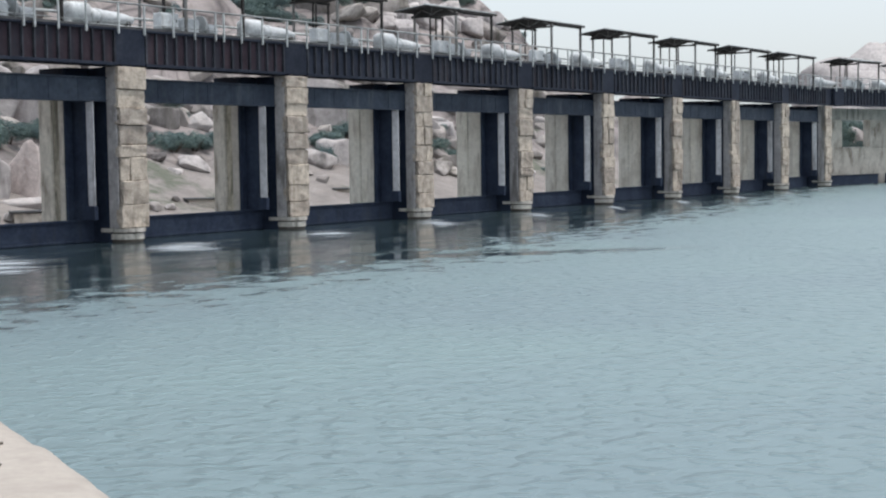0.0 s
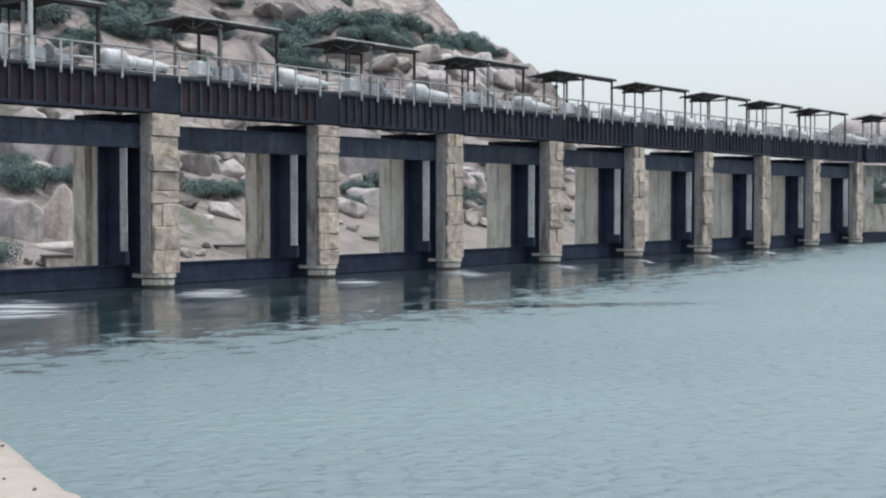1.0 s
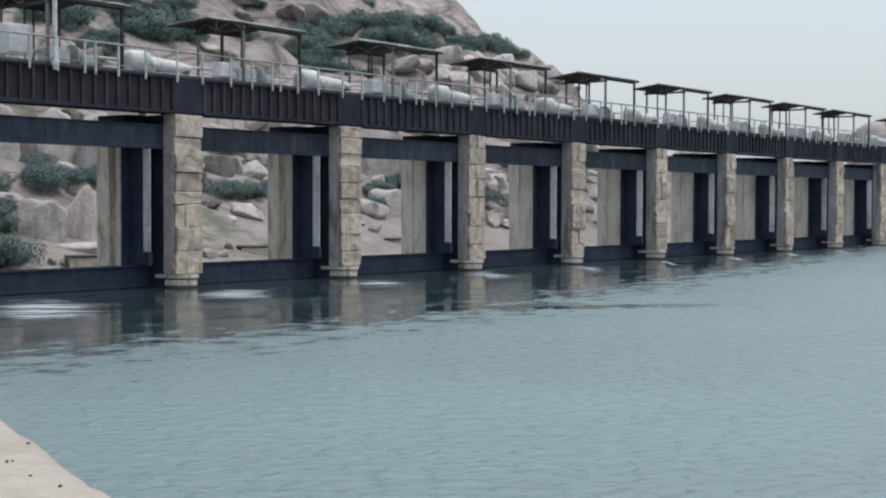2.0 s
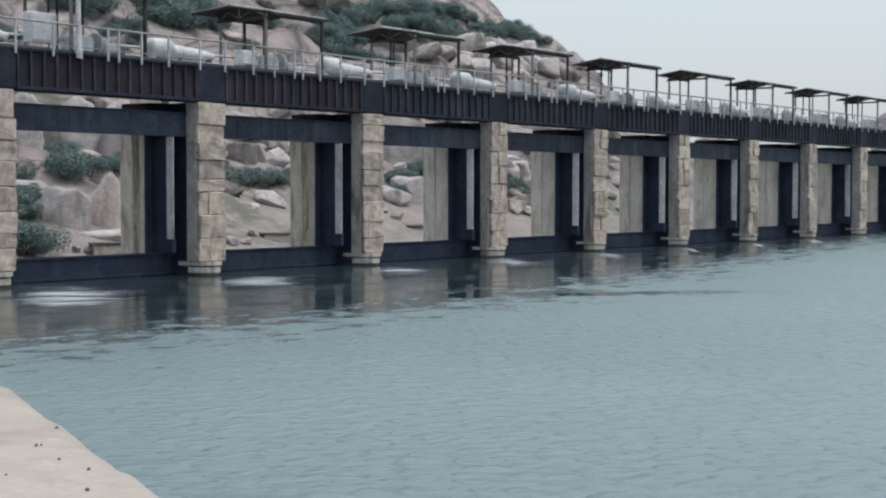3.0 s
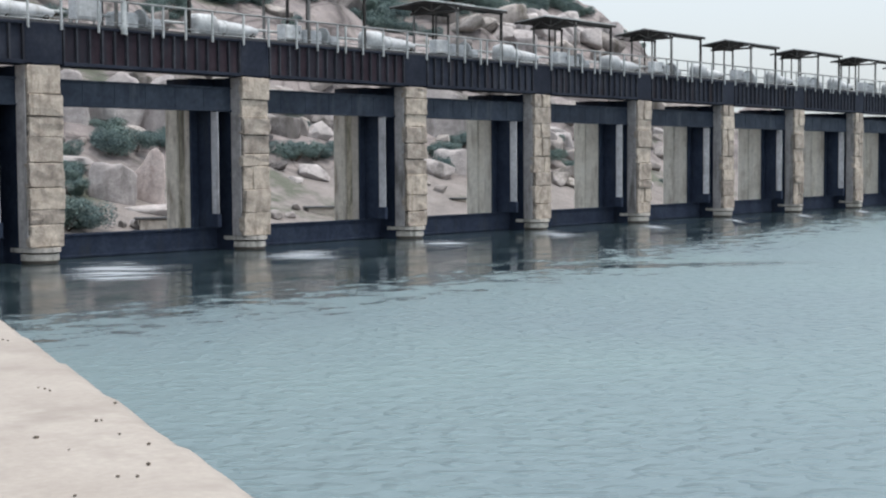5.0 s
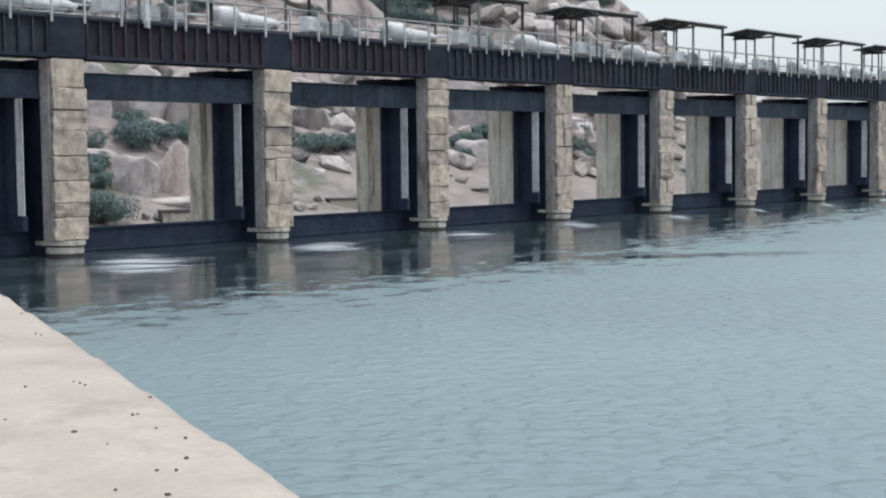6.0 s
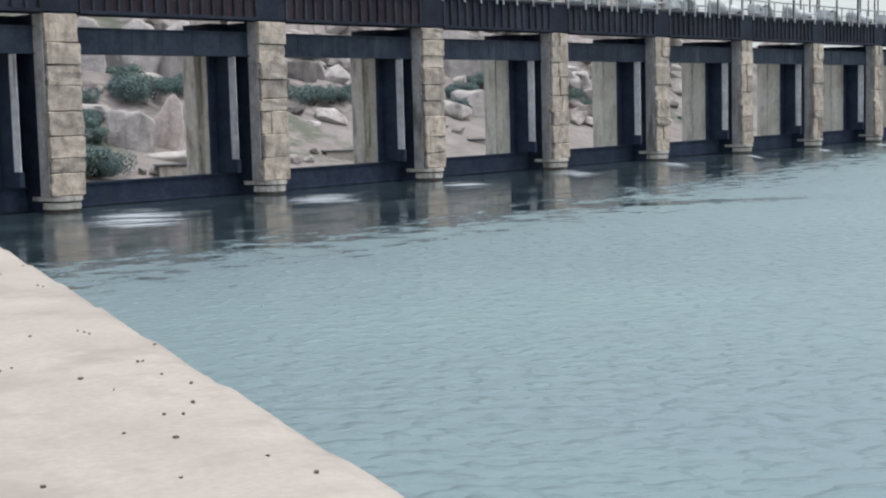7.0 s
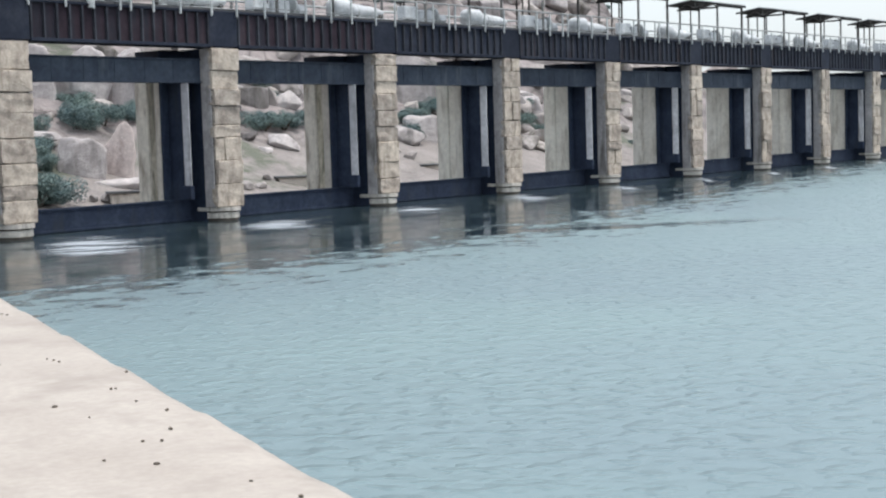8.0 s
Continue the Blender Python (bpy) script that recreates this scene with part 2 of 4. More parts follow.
M_LEAF = leaf_material()
M_BARK = surface("bark", (0.05, 0.04, 0.03), (0.09, 0.07, 0.055), (0.13, 0.10, 0.08), 3.0, bump=0.5)


def water_material():
    m, n, l, p = mat("canal_water")
    geo = n.new("ShaderNodeNewGeometry")
    sep = n.new("ShaderNodeSeparateXYZ")
    l.new(geo.outputs["Position"], sep.inputs[0])
    stretch = n.new("ShaderNodeMapping")
    stretch.inputs["Scale"].default_value = (0.16, 0.5, 1.0)
    l.new(geo.outputs["Position"], stretch.inputs[0])
    wob = noise_node(n, l, stretch.outputs[0], 1.0, 7.0, 0.72)
    # the lee of the piers is calm, the open canal is rippled
    edge = n.new("ShaderNodeMath")
    edge.operation = "MULTIPLY_ADD"
    edge.inputs[1].default_value = 34.0
    dash = n.new("ShaderNodeMapping")
    dash.inputs["Scale"].default_value = (0.75, 1.0, 1.0)
    l.new(geo.outputs["Position"], dash.inputs[0])
    dashes = noise_node(n, l, dash.outputs[0], 1.0, 5.0, 0.7)
    ragged = n.new("ShaderNodeMix")
    ragged.inputs[0].default_value = 0.74
    l.new(wob, ragged.inputs[2])
    l.new(dashes, ragged.inputs[3])
    l.new(ragged.outputs[0], edge.inputs[0])
    far = n.new("ShaderNodeMapRange")
    far.inputs["From Min"].default_value = 40.0
    far.inputs["From Max"].default_value = 130.0
    far.inputs["To Min"].default_value = 0.0
    far.inputs["To Max"].default_value = -17.0
    l.new(sep.outputs["X"], far.inputs["Value"])
    shift = n.new("ShaderNodeMath")
    l.new(sep.outputs["Y"], shift.inputs[0])
    l.new(far.outputs[0], shift.inputs[1])
    l.new(shift.outputs[0], edge.inputs[2])
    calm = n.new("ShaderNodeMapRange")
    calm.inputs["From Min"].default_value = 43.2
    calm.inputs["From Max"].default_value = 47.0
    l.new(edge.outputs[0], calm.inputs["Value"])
    puff = n.new("ShaderNodeMapping")
    puff.inputs["Scale"].default_value = (0.09, 0.3, 1.0)
    puff.inputs["Location"].default_value = (3.1, 1.7, 0.0)
    l.new(geo.outputs["Position"], puff.inputs[0])
    puffs = ramp(n, l, noise_node(n, l, puff.outputs[0], 1.0, 4.0, 0.6), [(0.46, (1, 1, 1)), (0.62, (0.88, 0.88, 0.88))])
    lull = n.new("ShaderNodeMath")
    lull.operation = "MULTIPLY"
    # a narrow slick that trails from the lee into the open canal
    sway = n.new("ShaderNodeMath")
    sway.operation = "MULTIPLY_ADD"
    sway.inputs[1].default_value = 5.0
    across = n.new("ShaderNodeVectorMath")
    across.operation = "DOT_PRODUCT"
    across.inputs[1].default_value = (0.629, 0.777, 0.0)
    along = n.new("ShaderNodeVectorMath")
    along.operation = "DOT_PRODUCT"
    along.inputs[1].default_value = (0.777, -0.629, 0.0)
    for v in (across, along):
        l.new(geo.outputs["Position"], v.inputs[0])
    l.new(dashes, sway.inputs[0])
    l.new(across.outputs["Value"], sway.inputs[2])
    near_side, far_side, tail = (n.new("ShaderNodeMapRange") for _ in range(3))
    for node, source, lo, hi, a, b in ((near_side, sway.outputs[0], 50.1, 50.7, 0.0, 1.0), (far_side, sway.outputs[0], 51.8, 52.8, 1.0, 0.0), (tail, along.outputs["Value"], 18.0, 26.0, 1.0, 0.0)):
        node.inputs["From Min"].default_value, node.inputs["From Max"].default_value = lo, hi
        node.inputs["To Min"].default_value, node.inputs["To Max"].default_value = a, b
        l.new(source, node.inputs["Value"])
    strip = n.new("ShaderNodeMath")
    strip.operation = "MULTIPLY"
    l.new(near_side.outputs[0], strip.inputs[0])
    l.new(far_side.outputs[0], strip.inputs[1])
    slick = n.new("ShaderNodeMath")
    slick.operation = "MULTIPLY"
    l.new(strip.outputs[0], slick.inputs[0])
    l.new(tail.outputs[0], slick.inputs[1])
    quiet = n.new("ShaderNodeMath")
    quiet.operation = "MAXIMUM"
    l.new(calm.outputs[0], quiet.inputs[0])
    l.new(slick.outputs[0], quiet.inputs[1])
    l.new(quiet.outputs[0], lull.inputs[0])
    l.new(puffs, lull.inputs[1])
    band = n.new("ShaderNodeMapping")
    band.inputs["Scale"].default_value = (0.14, 0.5, 1.0)
    l.new(geo.outputs["Position"], band.inputs[0])
    bands = noise_node(n, l, band.outputs[0], 1.0, 3.0, 0.6)
    bands = ramp(n, l, bands, [(0.42, (0, 0, 0)), (0.60, (1, 1, 1))])
    wind = n.new("ShaderNodeMapping")
    wind.vector_type = "TEXTURE"
    wind.inputs["Rotation"].default_value = (0, 0, radians(-50))
    wind.inputs["Scale"].default_value = (1.15, 0.9, 1.0)
    l.new(geo.outputs["Position"], wind.inputs[0])
    w1 = noise_node(n, l, wind.outputs[0], 1.6, 2.0, 0.55)
    w2 = noise_node(n, l, wind.outputs[0], 3.0, 1.2, 0.5)
    w2 = ramp(n, l, w2, [(0.50, (0, 0, 0)), (0.78, (1, 1, 1))])
    soft = n.new("ShaderNodeMath")
    soft.operation = "MULTIPLY"
    soft.inputs[1].default_value = 0.22
    l.new(w1, soft.inputs[0])
    add = n.new("ShaderNodeMath")
    add.operation = "MULTIPLY_ADD"
    add.inputs[1].default_value = 0.24
    l.new(w2, add.inputs[0])
    l.new(soft.outputs[0], add.inputs[2])
    lee = n.new("ShaderNodeMapping")
    lee.inputs["Scale"].default_value = (0.75, 1.1, 1.0)
    l.new(geo.outputs["Position"], lee.inputs[0])
    w3 = noise_node(n, l, lee.outputs[0], 1.0, 3.0, 0.55)
    tall = n.new("ShaderNodeMix")
    l.new(lull.outputs[0], tall.inputs[0])
    l.new(add.outputs[0], tall.inputs[2])
    l.new(w3, tall.inputs[3])
    still = n.new("ShaderNodeMapRange")
    still.inputs["To Min"].default_value = 0.012
    still.inputs["To Max"].default_value = 0.055
    l.new(bands, still.inputs["Value"])
    gust = n.new("ShaderNodeMapRange")
    gust.inputs["From Min"].default_value = 0.3
    gust.inputs["From Max"].default_value = 0.7
    gust.inputs["To Min"].default_value = 0.65
    gust.inputs["To Max"].default_value = 1.0
    l.new(noise_node(n, l, geo.outputs["Position"], 0.07, 3.0), gust.inputs["Value"])
    fade = n.new("ShaderNodeMapRange")
    fade.inputs["From Min"].default_value = 5.0
    fade.inputs["From Max"].default_value = 30.0
    fade.inputs["To Min"].default_value = 0.58
    fade.inputs["To Max"].default_value = 0.88
    l.new(sep.outputs["X"], fade.inputs["Value"])
    open_water = n.new("ShaderNodeMath")
    open_water.operation = "MULTIPLY"
    l.new(gust.outputs[0], open_water.inputs[0])
    l.new(fade.outputs[0], open_water.inputs[1])
    st = n.new("ShaderNodeMix")
    l.new(lull.outputs[0], st.inputs[0])
    l.new(open_water.outputs[0], st.inputs[2])
    l.new(still.outputs[0], st.inputs[3])
    b = n.new("ShaderNodeBump")
    b.inputs["Distance"].default_value = 0.54
    l.new(st.outputs[0], b.inputs["Strength"])
    l.new(tall.outputs[0], b.inputs["Height"])
    l.new(b.outputs[0], p.inputs["Normal"])
    drift = noise_node(n, l, geo.outputs["Position"], 0.05, 3.0)
    col = ramp(n, l, drift, [(0.3, (0.129, 0.184, 0.206)), (0.7, (0.158, 0.231, 0.237))])
    # calm water: dark reflections of the barrage deepened in the base colour
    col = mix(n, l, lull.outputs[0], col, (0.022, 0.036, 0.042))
    l.new(col, p.inputs["Base Color"])
    calm_ro = n.new("ShaderNodeMapRange")
    calm_ro.inputs["To Min"].default_value = 0.05
    calm_ro.inputs["To Max"].default_value = 0.14
    l.new(bands, calm_ro.inputs["Value"])
    ro = n.new("ShaderNodeMix")
    ro.inputs[2].default_value = 0.37
    l.new(lull.outputs[0], ro.inputs[0])
    l.new(calm_ro.outputs[0], ro.inputs[3])
    l.new(ro.outputs[0], p.inputs["Roughness"])
    p.inputs["IOR"].default_value = 1.5
    return m


M_WATER = water_material()


# ---- mesh helpers ----
def finish(bm, name, smooth=False):
    me = bpy.data.meshes.new(name)
    bm.normal_update()
    bm.to_mesh(me)
    bm.free()
    if smooth:
        me.polygons.foreach_set("use_smooth", [True] * len(me.polygons))
    return me


def part(name, bm, material, parent, label="", smooth=False):
    me = finish(bm, name, smooth)
    me.materials.append(material)
    ob = new(name, me)
    ob.parent = parent
    if label:
        ob["label"] = label
    return ob


def shared(name, me, parent, m):
    ob = new(name, me)
    ob.parent = parent
    ob.matrix_basis = m
    return ob


def thing(name, m, label, category, group="", kind=""):
    ob = new(name)
    ob.matrix_basis = m
    return tagged(ob, label, category, group, kind)


def solid(name, bm, material, label, category="", group="", kind="", smooth=False):
    me = finish(bm, name, smooth)
    me.materials.append(material)
    return tagged(new(name, me), label, category, group, kind)


def add_box(bm, x0, x1, y0, y1, z0, z1, bevel=0.0):
    r = bmesh.ops.create_cube(bm, size=1.0)
    vs = r["verts"]
    for v in vs:
        v.co = Vector((x0 + (v.co.x + 0.5) * (x1 - x0), y0 + (v.co.y + 0.5) * (y1 - y0), z0 + (v.co.z + 0.5) * (z1 - z0)))
    if bevel > 0:
        es = list({e for v in vs for e in v.link_edges})
        bmesh.ops.bevel(bm, geom=es, offset=bevel, segments=1, affect="EDGES", profile=0.5)
    return vs


def box(x0, x1, y0, y1, z0, z1, bevel=0.0):
    bm = bmesh.new()
    add_box(bm, x0, x1, y0, y1, z0, z1, bevel)
    return bm


def add_bar(bm, a, b, r, n=8, r2=None):
    a, b = Vector(a), Vector(b)
    d = b - a
    m = Matrix.Translation((a + b) / 2) @ d.to_track_quat("Z", "Y").to_matrix().to_4x4()
    bmesh.ops.create_cone(bm, cap_ends=True, segments=n, radius1=r, radius2=r if r2 is None else r2, depth=d.length, matrix=m)


def bar(a, b, r, n=8, r2=None):
    bm = bmesh.new()
    add_bar(bm, a, b, r, n, r2)
    return bm


# ---- plan of the barrage (metres; water level is z = 0) ----
FRONT = 46.0          # upstream faces of the pier noses
FIRST = 43.69         # left edge of the pier at the middle of the view
BAY = 10.97
WIDE = 1.56           # pier width
TOP = 7.5             # top of the piers
DECK = 9.1            # top of the girders
BEND = 8              # the barrage turns a little after this pier
TURN = -12.0


def bay_pose(i):
    """Pose of bay or pier i: x along the barrage, y downstream."""
    if i < BEND:
        return pose(FIRST + i * BAY, FRONT, 0)
    return pose(FIRST + BEND * BAY, FRONT, 0) @ pose(0, 0, 0, 0, 0, TURN) @ pose((i - BEND) * BAY + 1.65, 0, 0)


PIERS = [i for i in range(-3, 12) if i not in (BEND, BEND + 1)]
BAYS = list(range(-3, 11))

# ---- ground, water, bank ----
def river_bed():
    bm = bmesh.new()
    bmesh.ops.create_grid(bm, x_segments=8, y_segments=8, size=2500, matrix=pose(0, 0, -4))
    return bm


tagged(solid("ground", river_bed(), M_SOIL, "bare brown ground reaching the horizon"), kind="structure")

bm = bmesh.new()
bmesh.ops.create_grid(bm, x_segments=40, y_segments=40, size=400, matrix=pose(300, -100, 0))
for v in bm.verts:
    v.co.y = min(v.co.y, 56)
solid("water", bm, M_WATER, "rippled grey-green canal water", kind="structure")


def bank_edge(y):
    # slabs laid a little askew, with a small step at each joint
    slab = ((y - 6.19) / 1.75) % 1.0
    step = 0.02 * (2 * slab - 1) if slab < 0.95 else 0.02 * (0.9 - 18 * (slab - 0.95) * 1.9 / 1.71)
    x = 2.275 + 0.508 * y if y > 0 else 2.275 + 0.45 * y
    return x + step + 0.014 * noise.noise(Vector((y * 0.8, 3.1, 0))) + 0.009 * noise.noise(Vector((y * 2.7, 9.0, 0))) + 0.008 * noise.noise(Vector((y * 9.0, 5.0, 0)))


def bank():
    bm = bmesh.new()
    ys = [-60 + i * 1.5 for i in range(40)] + [i * 0.12 for i in range(200)] + [24 + i * 0.75 for i in range(30)]
    rows = []
    for y in ys:
        xe = bank_edge(y)
        row = []
        for k, (dx, z) in enumerate(((-160, 2.1), (-40, 2.1), (-6, 2.1), (-2.5, 2.1), (-1.2, 2.1), (-0.5, 2.1), (-0.16, 2.095), (-0.04, 2.07), (0, 2.0), (0.25, 0.9), (0.6, -3.0))):
            zz = z + (0.004 * noise.noise(Vector((xe + dx, y, 0))) if 1 < k < 8 else 0)
            row.append(bm.verts.new((xe + dx, y, zz)))
        rows.append(row)
    for a, b in zip(rows, rows[1:]):
        for k in range(len(a) - 1):
            bm.faces.new((a[k], a[k + 1], b[k + 1], b[k]))
    return bm


solid("pavement", bank(), M_BANK, "pale sandy concrete canal bank with a worn edge", kind="structure", smooth=True)


def crest(x):
    pts = ((0, 30), (60, 46), (110, 52), (165, 50), (190, 45), (199, 42), (209, 38), (220, 31), (231, 26.5), (242, 24.5), (249, 22), (258, 16), (275, 12), (300, 9), (340, 7), (420, 6), (900, 6))
    for (xa, za), (xb, zb) in zip(pts, pts[1:]):
        if x <= xb:
            f = max(0.0, (x - xa) / (xb - xa))
            return za + (zb - za) * f
    return 6.0


def hill_z(x, y):
    base = -1.2 + 1.2 * min(1.0, max(0.0, (y - 56) / 12))
    z = base + max(0.0, 0.42 * (min(y, 100) - 68)) + max(0.0, 0.56 * (y - 100))
    cap = crest(x * 150 / max(y, 100)) * (1.0 if y <= 150 else max(0.3, 1 - (y - 150) / 260))
    z = min(z, cap)
    cells = noise.voronoi(Vector((x * 0.11 + 0.4 * noise.noise(Vector((x * 0.05, y * 0.05, 3))), y * 0.11, 0.0)))[0]
    z += 2.0 * (min(1.0, (cells[1] - cells[0]) * 1.8) - 0.55) * min(1.0, max(0.0, (y - 70) / 22)) * (1.0 if y < 135 else 0.4)
    z += (noise.noise(Vector((x * 0.04, y * 0.04, 1))) * 1.6 + noise.noise(Vector((x * 0.13, y * 0.13, 5))) * 0.8 + abs(noise.noise(Vector((x * 0.07 + y * 0.05, y * 0.03, 8)))) * 1.5) * min(1.0, max(0.1, (y - 62) / 60))
    return z


def hill():
    bm = bmesh.new()
    nx, ny = 330, 150
    rows = []
    for j in range(ny + 1):
        y = 53 + 260 * (j / ny) ** 1.5
        rows.append([bm.verts.new((x, y, hill_z(x, y))) for x in (-60 + 640 * i / nx for i in range(nx + 1))])
    for a, b in zip(rows, rows[1:]):
        for k in range(nx):
            bm.faces.new((a[k], a[k + 1], b[k + 1], b[k]))
    return bm


solid("hillside", hill(), M_HILL, "granite hillside behind the barrage", "hill", kind="structure", smooth=True)

# ---- piers ----
def course_heights(rng, bottom, top):
    hs = [bottom]
    while hs[-1] < top - 1.1:
        hs.append(hs[-1] + rng.uniform(0.5, 1.05))
    hs.append(top)
    return hs


def stone_block(rng, x0, x1, y0, y1, z0, z1):
    """One roughly dressed stone with chipped corners."""
    bm = box(x0 + rng.uniform(-0.03, 0.04), x1 + rng.uniform(-0.03, 0.04), y0 + rng.uniform(-0.07, 0.03), y1, z0 + rng.choice((0.004, 0.01, 0.022)), z1 - rng.choice((0.004, 0.012, 0.024)), 0.028)
    bmesh.ops.subdivide_edges(bm, edges=[e for e in bm.edges if e.calc_length() > 0.3], cuts=2, use_grid_fill=True)
    for v in bm.verts:
        if v.co.y < y1 - 0.02:
            v.co += Vector((rng.uniform(-0.045, 0.045), rng.uniform(-0.035, 0.015), rng.uniform(-0.018, 0.018)))
    return bm


def build_pier(seed, split=0.06):
    rng = random.Random(seed)
    p = thing("pier", pose(0, 0, 0), "stone-faced concrete barrage pier standing in the water", "bridge pier", "piers of the barrage")
    hs = course_heights(rng, 0.61, TOP)
    for a, b in zip(hs, hs[1:]):
        if rng.random() < split:
            c = WIDE * rng.uniform(0.38, 0.62)
            gap = 0.012 if split < 0.2 else rng.uniform(0.02, 0.07)
            part("stone", stone_block(rng, 0.02, c - gap, 0.0, 0.3, a, b), M_STONE, p)
            part("stone", stone_block(rng, c + gap, WIDE, 0.0, 0.3, a, b), M_STONE, p)
        else:
            part("stone", stone_block(rng, 0.02, WIDE, 0.0, 0.3, a, b), M_STONE, p)
    part("mortar", box(0.03, WIDE - 0.06, 0.11, 0.138, 0.62, TOP - 0.01), M_MORTAR_DARKS, p, "dark weathered mortar of the joints")
    part("nose", box(0.0, WIDE - 0.05, 0.14, 0.76, 0.6, TOP - 0.003, 0.03), M_NOSE, p, "grey rendered side of the pier nose")
    part("groove_lining", box(0.05, WIDE - 0.05, 0.762, 1.6, -2, TOP - 0.006), M_STEEL, p, "dark steel lining of the gate groove")
    part("groove_lining", box(0.05, WIDE - 0.05, 1.602, 2.09, -2, TOP - 0.006), M_STEEL, p, "dark steel lining of the gate groove")
    part("guide_rail", box(-0.97, -0.925, 0.52, 0.95, 1.6, 6.0, 0.008), M_GUIDE, p, "pale worn vertical guide rail")
    part("guide_back", box(-0.92, -0.80, 0.70, 1.0, 1.2, 6.0, 0.01), M_STEEL, p)
    part("guide_rail", box(WIDE - 0.048, WIDE - 0.01, 1.26, 1.70, 0.61, 6.7, 0.008), M_GUIDE, p, "pale worn vertical guide rail")
    part("guide_web", box(-0.90, -0.84, 1.0, 1.9, 1.0, 6.0), M_STEEL, p)
    part("roller_bracket", box(-1.06, -0.82, 0.5, 1.02, 1.0, 1.6, 0.03), M_STEEL, p, "black gate roller bracket")
    part("guide_frame", box(-1.25, 0.048, 1.90, 2.05, 0.0, 7.44, 0.015), M_STEEL, p, "dark steel frame plate beside the gate groove")
    part("frame_rib", box(-0.78, -0.70, 1.872, 1.898, 0.99, 6.9), M_FLANGE, p)
    part("frame_rib", box(-0.40, -0.34, 1.872, 1.898, 0.99, 6.9), M_FLANGE, p)
    # piers with many split courses get the paler wall, recess included
    wall = M_CONC if split < 0.2 else M_CONC_PALE
    part("rear_wall", box(-0.87, WIDE, 2.10, 2.84, -2, 6.95, 0.05), wall, p, "stained buff concrete rear wall of the pier")
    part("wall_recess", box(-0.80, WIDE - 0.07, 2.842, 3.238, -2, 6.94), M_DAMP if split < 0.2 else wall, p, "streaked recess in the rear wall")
    part("rear_wall", box(-0.87, WIDE, 3.24, 4.08, -2, 6.95, 0.05), wall, p, "stained buff concrete rear wall of the pier")
    part("crosshead", box(-0.8, WIDE - 0.03, 2.12, 4.0, 6.952, TOP), M_FLANGE, p, "dark steel crosshead under the deck")
    part("footing_foot", rounded(-2.5, 0.12, -0.05), M_MORTAR_DARKS, p, "dark foot of the footing at the waterline")
    part("footing", rounded(0.12, 0.36, 0.0), M_BASE, p, "water-stained stepped concrete footing")
    # set-back band coloured dark for the shade below the cap
    part("footing_step", rounded(0.36, 0.43, -0.11), M_MORTAR_DARKS, p)
    part("footing_cap", rounded(0.43, 0.598, 0.07), M_BASE, p, "worn projecting cap of the footing")
    return p


def rounded(z0, z1, grow=0.0):
    """A block with a half-round upstream end."""
    bm = bmesh.new()
    c, r = 0.78, 0.69 + grow
    pts = [(c - r, 1.3)] + [(c - r * math.cos(math.pi * k / 16), 0.46 - r * math.sin(math.pi * k / 16)) for k in range(17)] + [(c + r, 1.3)]
    lo = [bm.verts.new((x, y, z0)) for x, y in pts]
    hi = [bm.verts.new((x, y, z1)) for x, y in pts]
    bm.faces.new(hi)
    bm.faces.new(list(reversed(lo)))
    for i in range(len(pts)):
        j = (i + 1) % len(pts)
        bm.faces.new((lo[i], lo[j], hi[j], hi[i]))
    bmesh.ops.recalc_face_normals(bm, faces=bm.faces[:])
    return bm


whole = [build_pier(11), build_pier(23), build_pier(37)]
split = [build_pier(53, 0.6), build_pier(71, 0.45)]
for k, ob in enumerate(whole):
    ob.matrix_basis = bay_pose(PIERS[k])
for k, ob in enumerate(split):
    ob.matrix_basis = bay_pose(2 + k)
for i in PIERS[3:]:
    if i not in (2, 3):
        copy_thing(whole[(i + 1) % 2] if i < 2 else split[i % 2], bay_pose(i))

copy_thing(split[1], pose(FIRST + BEND * BAY, FRONT, 0))

# ---- gates ----
def build_gate():
    g = thing("sluice_gate", bay_pose(BAYS[0]), "dark steel sluice gate leaf nearly lowered to the water", "sluice gate", "gates of the barrage")
    a, b = WIDE - 0.04, BAY + 0.04
    part("gate_leaf", box(a, b, 1.74, 1.86, -0.5, 0.97, 0.01), M_STEEL, g)
    part("top_girt", box(a, b, 1.68, 1.92, 0.90, 0.99, 0.01), M_STEEL, g)
    part("bottom_girt", box(a, b, 1.68, 1.92, 0.02, 0.12, 0.01), M_STEEL, g)
    return g


def build_lintel():
    g = thing("lintel_beam", bay_pose(BAYS[0]), "blue-grey steel cross beam between two piers", "beam", "cross beams of the barrage")
    a, b = WIDE - 0.04, BAY + 0.04
    part("web", box(a, b, 0.74, 0.80, 6.08, 7.0), M_BEAM, g)
    part("flange", box(a, b, 0.65, 0.95, 6.99, 7.06, 0.01), M_BEAM, g)
    part("flange", box(a, b, 0.65, 0.95, 6.01, 6.08, 0.01), M_BEAM, g)
    for k in range(1, 6):
        x = a + (b - a) * k / 6
        part("stiffener", box(x - 0.02, x + 0.02, 0.725, 0.742, 6.08, 6.99), M_BEAM, g)
    return g


gate, lintel = build_gate(), build_lintel()
for i in BAYS[1:]:
    copy_thing(gate, bay_pose(i))
    if i < BEND:
        copy_thing(lintel, bay_pose(i))

